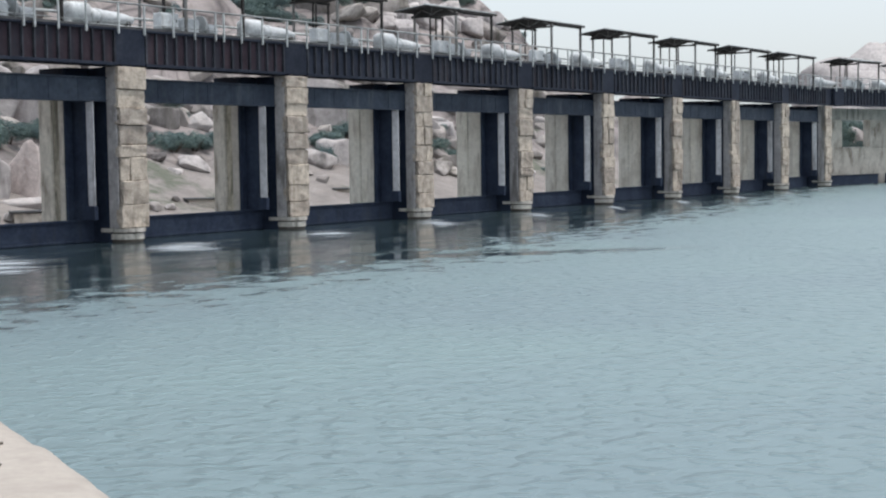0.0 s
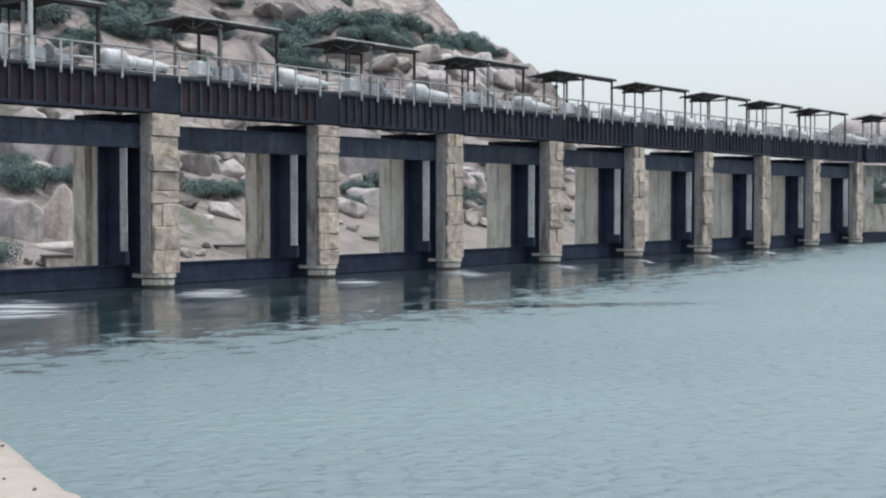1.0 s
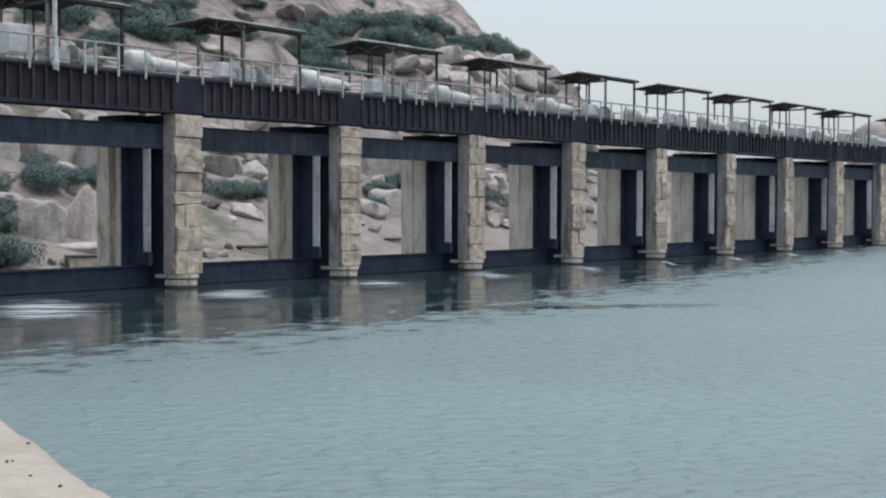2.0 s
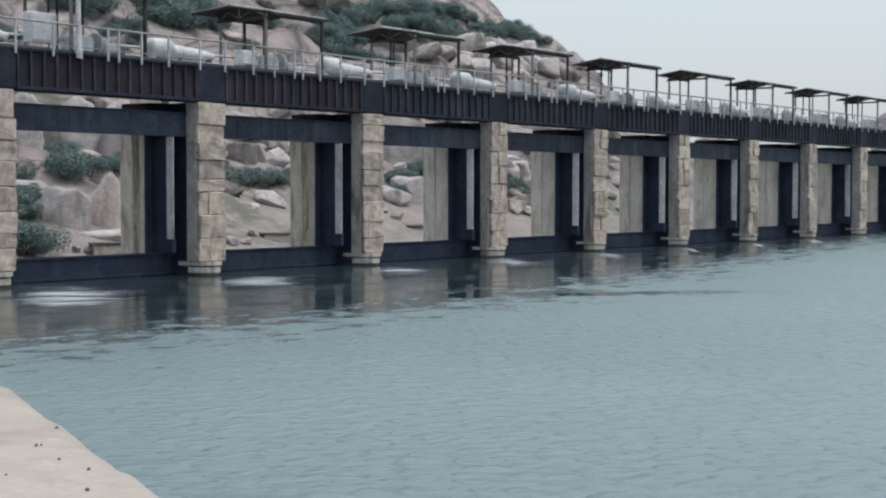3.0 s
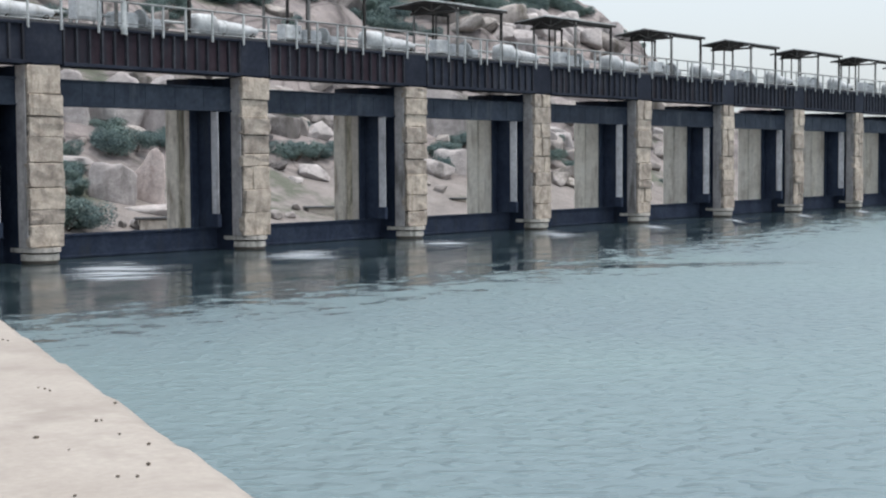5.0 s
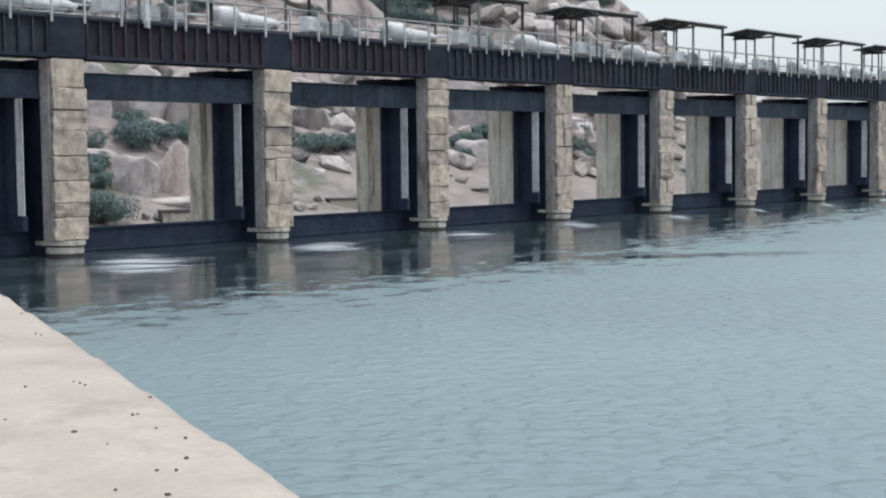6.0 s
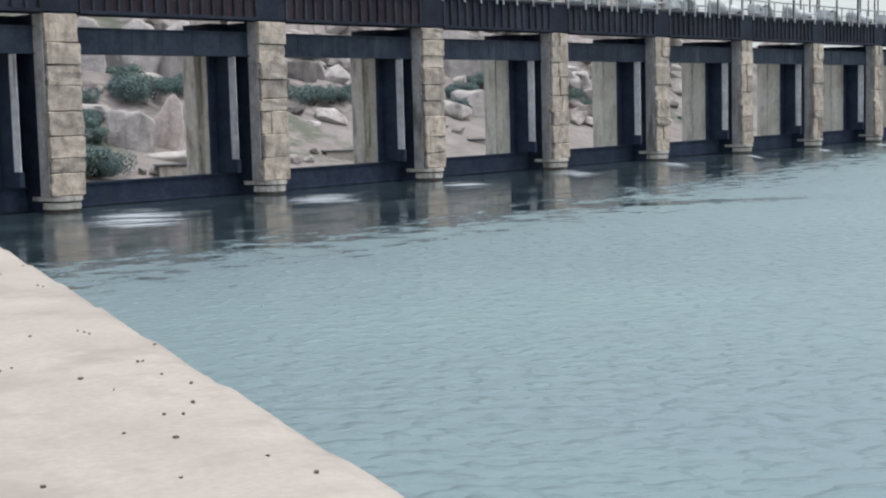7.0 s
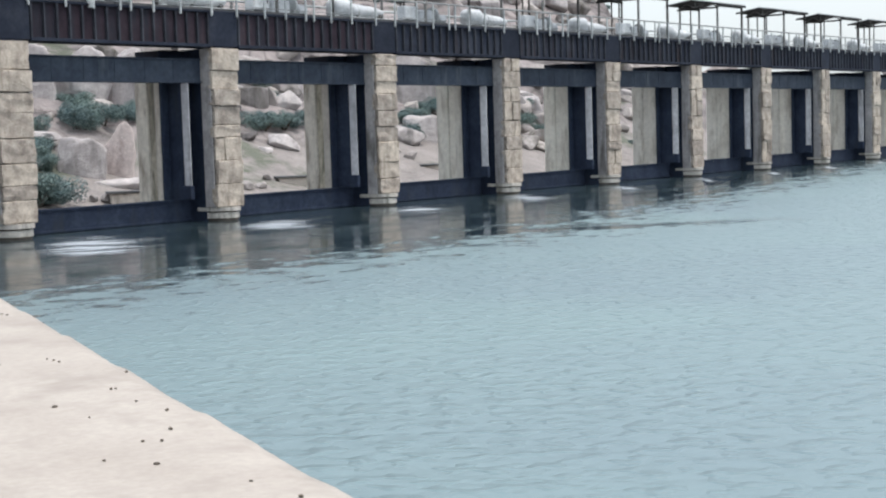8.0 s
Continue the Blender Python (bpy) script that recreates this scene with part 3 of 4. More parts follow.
abutment = thing("abutment_wall", bay_pose(BEND), "pale stained concrete wall closing the end of the barrage", "wall", kind="structure")
part("wall_body", box(-0.4, 17.0, 3.4, 4.2, -2, 3.55, 0.04), M_CONC, abutment)
part("jamb", box(-0.4, 7.0, 3.4, 4.2, 3.552, 6.35, 0.04), M_CONC, abutment)
part("jamb", box(12.3, 17.0, 3.4, 4.2, 3.552, 6.35, 0.04), M_CONC, abutment)
part("lintel", box(-0.4, 17.0, 3.4, 4.2, 6.352, 7.46, 0.04), M_BASE, abutment, "blotched grey concrete lintel")
part("sill", box(6.9, 12.4, 3.3, 4.19, 3.56, 3.68, 0.03), M_BASE, abutment)

# ---- girders ----
def build_girder(material, label):
    g = thing("plate_girder", pose(0, 0, 0), label, "girder", "girders of the barrage")
    a, b = WIDE + 0.10, BAY - 0.05
    part("web", box(a, b, 0.10, 0.14, 7.66, 9.0), material, g)
    part("bottom_flange", box(a, b, -0.04, 0.30, 7.52, 7.66, 0.01), M_FLANGE, g)
    part("top_flange", box(a, b, -0.04, 0.30, 9.0, 9.1, 0.01), M_FLANGE, g)
    n = 15
    for k in range(n + 1):
        x = a + 0.06 + (b - a - 0.12) * k / n
        part("stiffener", box(x - 0.04, x + 0.04, -0.02, 0.102, 7.662, 8.998), M_STIFF, g)
    part("bearing_panel", box(-0.04, WIDE + 0.09, 0.02, 0.3, 7.56, 9.1, 0.02), M_FLANGE, g, "dark bearing panel over the pier")
    part("bearing", box(0.3, WIDE - 0.3, 0.05, 0.5, 7.49, 7.57, 0.01), M_FLANGE, g)
    part("rear_girder", box(-0.04, BAY - 0.05, 3.8, 3.9, 7.75, 9.0), M_FLANGE, g)
    return g


gr1 = build_girder(M_RUST, "rust-brown riveted plate girder with close stiffeners")
gr2 = build_girder(M_GIRD, "grey weathered plate girder with close stiffeners")
gr1.matrix_basis, gr2.matrix_basis = bay_pose(-3), bay_pose(-2)
for i in BAYS[2:]:
    copy_thing(gr1 if i in (-1, 0) else gr2, bay_pose(i))

joint = thing("joint_panel", pose(FIRST + BEND * BAY, FRONT, 0), "dark steel panel closing the bend of the deck", "panel")
part("panel", box(-0.04, WIDE + 0.02, 0.03, 0.3, 7.502, 9.1, 0.02), M_FLANGE, joint)
part("slab", box(-0.05, WIDE - 0.1, 0.12, 4.05, 9.102, 9.216), M_DECK, joint)
part("handrail", bar((-0.06, -0.09, 10.16), (WIDE, -0.1, 10.16), 0.045), M_HAND, joint)

# ---- deck slab ----
def build_deck():
    d = thing("deck_slab", bay_pose(BAYS[0]), "concrete deck slab of the barrage walkway", "deck", "deck slabs", "structure")
    part("slab", box(-0.045, BAY - 0.055, 0.12, 4.05, 9.104, 9.22, 0.01), M_DECK, d)
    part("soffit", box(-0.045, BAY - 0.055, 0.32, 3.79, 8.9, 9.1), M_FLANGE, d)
    return d


deck = build_deck()
for i in BAYS[1:]:
    copy_thing(deck, bay_pose(i))

# ---- railing ----
def build_railing():
    r = thing("railing", bay_pose(BAYS[0]), "grey-painted steel pipe railing along the deck edge", "railing", "railings of the deck")
    part("handrail", bar((-0.05, -0.09, 10.16), (BAY - 0.06, -0.09, 10.16), 0.045), M_HAND, r)
    part("mid_rail", bar((-0.05, -0.09, 9.32), (BAY - 0.06, -0.09, 9.32), 0.02), M_HAND, r)
    for x in (0.05, 1.55, 3.3, 4.65, 6.0, 6.55, 7.75, 9.23):
        part("post", box(x - 0.04, x + 0.04, -0.13, -0.05, 8.86, 10.15, 0.01), M_RAIL, r)
    return r


railing = build_railing()
for i in BAYS[1:]:
    copy_thing(railing, bay_pose(i))

# ---- hoist sheds ----
def slope(bm, corners, thick):
    """One thin sloping sheet from its four upper corners."""
    top = [bm.verts.new(c) for c in corners]
    low = [bm.verts.new((x, y, z - thick)) for x, y, z in corners]
    bm.faces.new(top)
    bm.faces.new(list(reversed(low)))
    for a in range(4):
        b = (a + 1) % 4
        bm.faces.new((top[a], low[a], low[b], top[b]))
    bmesh.ops.recalc_face_normals(bm, faces=bm.faces[:])


def build_shed():
    s = thing("hoist_shed", bay_pose(BAYS[0]), "open steel shed with a low sheet-metal gable roof on the deck", "shed", "sheds over the hoists")
    # the roof is skewed: its ends run at a slant to the deck
    front, ridge, back = (4.5, 8.5, 0.0, 11.86), (3.75, 8.1, 1.9, 12.19), (2.65, 7.3, 3.3, 11.82)
    xl, xr, yf, yb = 4.4, 8.2, 0.2, 3.1
    for (ax, bx, ya, za), (cx, dx, yc, zc) in ((front, ridge), (ridge, back)):
        bm = bmesh.new()
        slope(bm, ((ax, ya, za), (bx, ya, za), (dx, yc, zc), (cx, yc, zc)), 0.035)
        part("roof_sheet", bm, M_ROOF, s, "grey weathered roof sheet")
        # added dark sheet: its colour gives the shade under the roof
        bm = bmesh.new()
        slope(bm, ((ax + 0.03, ya, za - 0.04), (bx - 0.03, ya, za - 0.04), (dx - 0.03, yc, zc - 0.04), (cx + 0.03, yc, zc - 0.04)), 0.03)
        part("roof_lining", bm, M_FRAME, s, "dark sheet added below the roof sheets as their underside shade")
        for k in range(1, 10):
            f = k / 10
            part("seam", bar((ax + (bx - ax) * f, ya, za + 0.01), (cx + (dx - cx) * f, yc, zc + 0.01), 0.014, 5), M_ROOF, s)
        part("verge_bar", bar((ax + 0.06, ya + 0.03, za - 0.1), (cx + 0.06, yc, zc - 0.1), 0.04, 6), M_FRAME, s)
    part("ridge_cap", bar((ridge[0], ridge[2], ridge[3] + 0.01), (ridge[1], ridge[2], ridge[3] + 0.01), 0.045, 6), M_ROOF, s)
    for x, y, w in ((xl, yf, 0.06), (xr, yf, 0.06), (xl, yb, 0.055), (xr - 0.9, yb, 0.05), (xl, 1.6, 0.04), (6.0, yb, 0.04)):
        part("post", box(x - w, x + w, y - w, y + w, 9.22, 11.72, 0.01), M_POST if (x == xl and y != 1.6) else M_FRAME, s)
    for y in (yf, yb):
        part("eave_beam", box(xl - 0.1, xr + 0.1 if y == yf else xr - 0.8, y - 0.05, y + 0.05, 11.62, 11.75), M_FRAME, s)
    part("fascia", box(front[0] + 0.02, front[1], 0.01, 0.035, 11.69, 11.82), M_FRAME, s)
    part("tie_beam", box(xl - 0.06, xl + 0.06, yf - 0.1, yb + 0.2, 11.49, 11.615), M_FRAME, s)
    for ya, za, yc, zc in ((yf, 11.62, 1.0, 11.96), (1.0, 11.96, 1.9, 11.62), (1.9, 11.62, 2.6, 11.95), (2.6, 11.95, yb, 11.62), (1.9, 11.62, 1.9, 12.1)):
        part("truss_bar", bar((xl, ya, za), (xl, yc, zc), 0.035, 6), M_POST, s)
    return s


shed = build_shed()
for i in BAYS[1:]:
    copy_thing(shed, bay_pose(i))


# ---- hoist machinery on the deck ----
def lathe(profile, n=14, axis="x", flat=1.0):
    """A turned body along x from (x, radius) pairs."""
    bm = bmesh.new()
    rings = []
    for x, r in profile:
        rings.append([bm.verts.new((x, r * math.cos(2 * math.pi * k / n), r * flat * math.sin(2 * math.pi * k / n))) for k in range(n)])
    for a, b in zip(rings, rings[1:]):
        for k in range(n):
            bm.faces.new((a[k], a[(k + 1) % n], b[(k + 1) % n], b[k]))
    bm.faces.new(rings[0])
    bm.faces.new(rings[-1])
    bmesh.ops.recalc_face_normals(bm, faces=bm.faces[:])
    return bm


def lathe_ring(x, r):
    bm = lathe([(x, r), (x + 0.08, r)], 18, flat=0.8)
    bmesh.ops.translate(bm, verts=bm.verts[:], vec=(0, 0, 0.42))
    return bm


def build_hoist():
    h = thing("gate_hoist", bay_pose(BAYS[0]) @ pose(-1.7, 1.3, 9.22), "white-painted gate hoist with a rounded drum cover on the deck", "hoist", "hoists of the gates")
    case = box(0.0, 1.3, -0.44, 0.44, 0.12, 0.98)
    bmesh.ops.bevel(case, geom=[e for e in case.edges if max(v.co.z for v in e.verts) > 0.5], offset=0.3, segments=5, affect="EDGES", profile=0.5)
    part("gear_case", case, M_WHITE, h, "white rounded gear case", True)
    body = lathe([(1.22, 0.40), (1.3, 0.46), (1.9, 0.46), (1.95, 0.42), (2.9, 0.37), (3.5, 0.27), (3.85, 0.16), (3.95, 0.06)], 18, flat=0.8)
    bmesh.ops.translate(body, verts=body.verts[:], vec=(0, 0, 0.42))
    part("drum_cover", body, M_WHITE, h, "white tapering drum cover", True)
    part("clamp_band", lathe_ring(1.62, 0.475), M_RAIL, h)
    part("skid", box(-0.1, 4.1, -0.4, 0.4, 0.0, 0.12, 0.02), M_RAIL, h)
    for x in (0.3, 1.6, 3.4):
        part("saddle", box(x - 0.08, x + 0.08, -0.36, 0.36, 0.11, 0.3, 0.02), M_FRAME, h)
    return h


def build_cabinet():
    c = thing("control_cabinet", bay_pose(BAYS[0]) @ pose(3.55, 0.9, 9.22), "white steel control cabinet on short legs", "cabinet", "cabinets by the hoists")
    part("body", box(0, 1.1, 0, 0.5, 0.15, 0.85, 0.02), M_WHITE, c)
    door = part("door", box(0.05, 1.05, -0.025, 0.0, 0.2, 0.8, 0.01), M_WHITE, c)
    part("handle", box(0.9, 0.95, -0.06, -0.024, 0.45, 0.6, 0.01), M_FRAME, door, "dark steel handle")
    for x, y in ((0.06, 0.06), (1.04, 0.06), (0.06, 0.44), (1.04, 0.44)):
        part("leg", box(x - 0.03, x + 0.03, y - 0.03, y + 0.03, 0, 0.152), M_RAIL, c)
    return c


def build_winch():
    w = thing("winch_gear", bay_pose(BAYS[0]) @ pose(5.2, 1.6, 9.22), "pale grey winch gearbox and shaft under the shed", "winch", "winches in the sheds")
    part("gearbox", box(0, 1.2, -0.4, 0.4, 0.0, 0.75, 0.1), M_WHITE, w)
    part("shaft", bar((-3.0, 0, 0.55), (4.4, 0, 0.55), 0.06), M_RAIL, w)
    g = lathe([(0, 0.45), (0.12, 0.45)], 20)
    bmesh.ops.translate(g, verts=g.verts[:], vec=(1.5, 0, 0.5))
    part("gear_wheel", g, M_RAIL, w)
    part("motor", motor(), M_WHITE, w)
    return w


def motor():
    m = lathe([(0, 0.2), (0.05, 0.27), (0.6, 0.27), (0.66, 0.18)], 14)
    bmesh.ops.translate(m, verts=m.verts[:], vec=(1.9, 0, 0.3))
    return m


hoist, cabinet, winch = build_hoist(), build_cabinet(), build_winch()
for i in BAYS[1:]:
    copy_thing(hoist, bay_pose(i) @ pose(-1.7, 1.3, 9.22))
    if i == -1:
        copy_thing(cabinet, bay_pose(i) @ pose(3.0, 0.9, 9.22) @ Matrix.Diagonal((1.15, 1.0, 1.7, 1)))
    else:
        copy_thing(cabinet, bay_pose(i) @ pose(3.55, 0.9, 9.22))
    copy_thing(winch, bay_pose(i) @ pose(5.2, 1.6, 9.22))

lamp = thing("deck_post", bay_pose(-1) @ pose(4.55, -0.05, 8.9), "tall pale steel post at the deck edge", "post")
part("pole", bar((0, 0, 0), (0, 0, 5.2), 0.11, 10, 0.09), M_RAIL, lamp)
part("collar", bar((0, 0, 0.15), (0, 0, 0.35), 0.16, 10), M_RAIL, lamp)


# ---- boulders ----
def boulder(name, x, y, z, sx, sy, sz, rz=0.0, tilt=0.0, seed=0, block=2.6, label="weathered pink-grey granite boulder on the slope", stone=None):
    bm = bmesh.new()
    bmesh.ops.create_icosphere(bm, subdivisions=4, radius=1.0)
    off = Vector((seed * 3.7, seed * 1.3, seed * 2.1))
    cut = random.Random(seed)
    planes = [(Vector((cut.gauss(0, 1), cut.gauss(0, 1), cut.gauss(0, 0.8))).normalized(), cut.uniform(0.62, 0.9)) for _ in range(9)]
    for v in bm.verts:
        c = v.co.normalized()
        n1 = noise.noise(c * 0.9 + off)
        n2 = noise.noise(c * 2.4 + off)
        n3 = noise.noise(c * 6.0 + off)
        q = 1.0 + 0.28 * n1 + 0.10 * n2 + 0.03 * n3
        v.co = c * q / (abs(c.x) ** block + abs(c.y) ** block + abs(c.z) ** block) ** (1 / block)
        for d, h in planes:
            over = v.co.dot(d) - h
            if over > 0:
                v.co -= d * over * 0.94
        v.co = Vector((v.co.x * sx, v.co.y * sy, v.co.z * sz)) * 1.1
    ob = solid(name, bm, stone or M_ROCK, label, "boulder", "boulders on the hillside", smooth=True)
    ob.matrix_basis = pose(x, y, z, 0, tilt, rz)
    return ob


# seen under the first gate
boulder("boulder", 57.4, 72.2, 2.45, 1.2, 1.2, 1.35, -40, 5, 1, 4.5, "pale squarish granite boulder on the slope", M_PALE)


def wedge(x, y, z, base, height, lean, depth, rz, seed, label):
    """A split slab: a broad foot, one long sloping edge and a blunt tip."""
    bm = bmesh.new()
    outline = ((-base * 0.5, 0), (base * 0.5, 0), (base * 0.56, height * 0.45), (lean + 0.34, height * 0.9), (lean + 0.05, height), (lean - 0.34, height * 0.94), (lean * 0.35 - 0.5, height * 0.66), (-base * 0.37, height * 0.34))
    face = bm.faces.new([bm.verts.new((px, -depth / 2, pz)) for px, pz in outline])
    out = bmesh.ops.extrude_face_region(bm, geom=[face])
    bmesh.ops.translate(bm, verts=[g for g in out["geom"] if isinstance(g, bmesh.types.BMVert)], vec=(0.1, depth, -0.15))
    bmesh.ops.recalc_face_normals(bm, faces=bm.faces[:])
    bmesh.ops.bevel(bm, geom=bm.edges[:], offset=0.12, segments=2, affect="EDGES", profile=0.6)
    bmesh.ops.triangulate(bm, faces=bm.faces[:])
    bmesh.ops.subdivide_edges(bm, edges=bm.edges[:], cuts=2, use_grid_fill=True)
    for v in bm.verts:
        v.co += Vector((noise.noise(v.co * 1.1 + Vector((seed, 0, 0))), noise.noise(v.co * 1.3 + Vector((0, seed, 0))), noise.noise(v.co + Vector((0, 0, seed))))) * 0.12
    ob = solid("boulder", bm, M_PINK, label, "boulder", "boulders on the hillside", smooth=True)
    ob.matrix_basis = pose(x, y, z, 0, 0, rz)


wedge(59.5, 71.8, 1.3, 2.4, 3.6, 0.95, 1.1, -40, 2, "tall leaning pink granite slab on the slope")
boulder("boulder", 57.9, 76.4, 4.1, 1.3, 0.7, 0.3, -40, 6, 5, 3.6, "thin pale granite slab lying on the slope", M_PALE)
boulder("boulder", 54.9, 73.2, 2.2, 0.7, 0.6, 0.28, -40, -4, 15, 3.6, "small pale granite block on the slope", M_PALE)
for x, y, sx, tilt, k in ((63.6, 84.2, 1.2, -8, 3), (67.4, 84.0, 1.7, 12, 4), (71.0, 84.4, 1.5, 12, 7)):
    boulder("boulder", x, y, 7.4, sx, 1.3, 2.6, -40, tilt, k, 4.5, "tall split granite slab on the slope", M_PALE)
boulder("boulder", 60.5, 70.2, 0.45, 4.2, 1.6, 0.75, -30, 3, 6, 3.0, "low flat granite ledge", M_PALE)
for k, (x, y) in enumerate(((54.3, 68.4), (55.0, 68.2), (55.6, 68.0))):
    boulder("boulder", x, y, 0.25, 0.3, 0.25, 0.22, k * 40, 0, 200 + k, 4.0, "small whitish stone at the water's edge", M_PALE)
# seen under the second gate
boulder("boulder", 78.2, 75.0, 3.05, 1.25, 0.9, 0.62, -40, 6, 12, 4.0, "pale flat granite boulder below a bush", M_PALE)
boulder("boulder", 75.6, 74.2, 2.5, 0.55, 0.5, 0.35, -40, 6, 16, 3.4, "small pale granite stone on the slope", M_PALE)
for k, (x, y, q) in enumerate(((66.9, 68.8, 0.55), (68.0, 68.5, 0.45), (67.3, 69.8, 0.6), (69.2, 68.4, 0.35))):
    boulder("boulder", x, y, 0.2 + q * 0.4, q, q * 0.9, q * 0.7, k * 50, 5, 210 + k, 3.6, "pale granite stone at the foot of the slope", M_PALE)
boulder("boulder", 87.6, 87.2, 8.0, 2.2, 1.5, 1.2, -50, -24, 13, 3.4, "sloping granite slab high on the hillside")
boulder("boulder", 92.6, 87.6, 8.4, 1.9, 1.4, 1.3, -40, 14, 14, 3.4, "pale granite block high on the hillside", M_PALE)
boulder("boulder", 84.6, 84.6, 6.6, 2.6, 1.2, 0.7, -50, 30, 17, 3.4, "sloping granite slab high on the hillside")
# seen under the third gate
boulder("boulder", 93.0, 75.2, 3.1, 1.5, 1.2, 1.1, -50, 4, 8, 3.2, "large pale granite boulder on the slope", M_PALE)
boulder("boulder", 96.4, 75.8, 3.5, 1.7, 1.3, 1.5, -50, -6, 18, 3.2, "large pale granite boulder on the slope", M_PALE)
boulder("boulder", 104.5, 86.0, 8.0, 4.6, 2.0, 2.6, -50, 4, 9, 3.0, "broad smooth granite outcrop on the slope", M_PALE)
# blocks stacked on the shoulder of the hill
rng = random.Random(61)
for k in range(30):
    x = rng.uniform(152, 192)
    y = 111.5 + 0.11 * (x - 152) + rng.uniform(-1.2, 5.0)
    q = rng.uniform(0.9, 1.9)
    boulder("boulder", x, y, hill_z(x, y) + q * 0.35, q * rng.uniform(1.0, 1.5), q, q * rng.uniform(0.7, 1.0), rng.uniform(0, 360), rng.uniform(-12, 12), 230 + k, rng.uniform(3.0, 4.6), "pale split granite block on the shoulder of the hill", M_PALE)
for x, y, q in ((9.0, 8.6, 1.5), (16.2, 7.0, 1.8), (24.0, 10.0, 2.6)):
    at = bay_pose(BEND) @ Vector((x, y, 2.4 + q * 0.9))
    boulder("boulder", at.x, at.y, at.z, q, q * 0.8, q * 0.85, 20, 0, 77 + int(x), 2.8, "pale granite boulder behind the end wall", M_PALE)


def open_slope(x, y):
    """The sandy slope under the first three gates, bare but for single boulders."""
    return y < 80 and 50 < x < 100


rng = random.Random(5)
for k in range(110):
    y = rng.uniform(70, 99)
    x = rng.uniform(0.66, 1.75) * y
    s = rng.uniform(0.35, 1.15) * (1 + (y - 66) / 60)
    if open_slope(x, y):
        continue
    boulder("boulder", x, y, hill_z(x, y) + s * 0.15, s * rng.uniform(0.9, 1.7), s * rng.uniform(0.8, 1.2), s * rng.uniform(0.5, 0.9), rng.uniform(0, 360), rng.uniform(-22, 22), 20 + k, rng.uniform(2.3, 4.0))
for k in range(45):
    y = rng.uniform(100, 135)
    x = rng.uniform(0.7, 1.7) * y
    s = rng.uniform(0.9, 2.4)
    boulder("boulder", x, y, hill_z(x, y), s * rng.uniform(1.0, 1.9), s * rng.uniform(0.8, 1.2), s * rng.uniform(0.45, 0.8), rng.uniform(0, 360), rng.uniform(-22, 22), 140 + k, rng.uniform(2.3, 4.0))
for x, y, z, s in ((198, 66, 8.5, 7.4), (213, 68, 11.5, 8.0), (216, 62, 4.0, 5.5), (229, 65.5, 7.5, 7.5), (243, 66.5, 9.0, 13.0), (178, 59.5, 4.5, 6.0), (184, 64, 4.5, 3.5), (172, 62, 3.5, 3.4)):
    boulder("boulder", x, y, z, s, s * 0.9, s * 0.85, x * 7, 0, int(x), 2.6, "large pale granite boulder beyond the barrage", M_PALE)


def weir_block(x, y, z, w):
    b = thing("weir_block", pose(x, y, z, 0, 0, -35), "low concrete block with a flat cap slab below the rocks", "concrete block", "blocks below the barrage")
    part("body", box(-w, w, -0.5, 0.5, -1.0, 0.42, 0.04), M_CONC, b)
    part("cap_slab", box(-w - 0.25, w + 0.25, -0.65, 0.65, 0.42, 0.56, 0.03), M_DECK, b)


rng = random.Random(29)
for k in range(120):
    y = rng.uniform(69.5, 92)
    x = rng.uniform(0.68, 1.75) * y
    s = rng.uniform(0.5, 1.35)
    if open_slope(x, y):
        continue
    boulder("boulder", x, y, hill_z(x, y) + s * 0.2, s * rng.uniform(0.8, 1.5), s * rng.uniform(0.8, 1.2), s * rng.uniform(0.6, 1.0), rng.uniform(0, 360), rng.uniform(-25, 25), 500 + k, rng.uniform(3.0, 6.0), "broken granite block on the slope", M_PALE if k % 4 == 0 else None)
rng = random.Random(17)
for k in range(90):
    y = rng.uniform(69, 84)
    x = rng.uniform(0.7, 1.6) * y
    s = rng.uniform(0.2, 0.6)
    if open_slope(x, y) and k % 3:
        continue
    boulder("boulder", x, y, hill_z(x, y) + s * 0.25, s * rng.uniform(0.9, 1.9), s * rng.uniform(0.8, 1.2), s * rng.uniform(0.5, 0.9), rng.uniform(0, 360), rng.uniform(-30, 30), 300 + k, rng.uniform(4.0, 7.0), "pale angular granite block on the slope")

weir_block(56.4, 67.0, 0.1, 0.9)
weir_block(72.8, 69.0, 0.3, 1.0)
weir_block(90.0, 70.0, 0.5, 0.9)


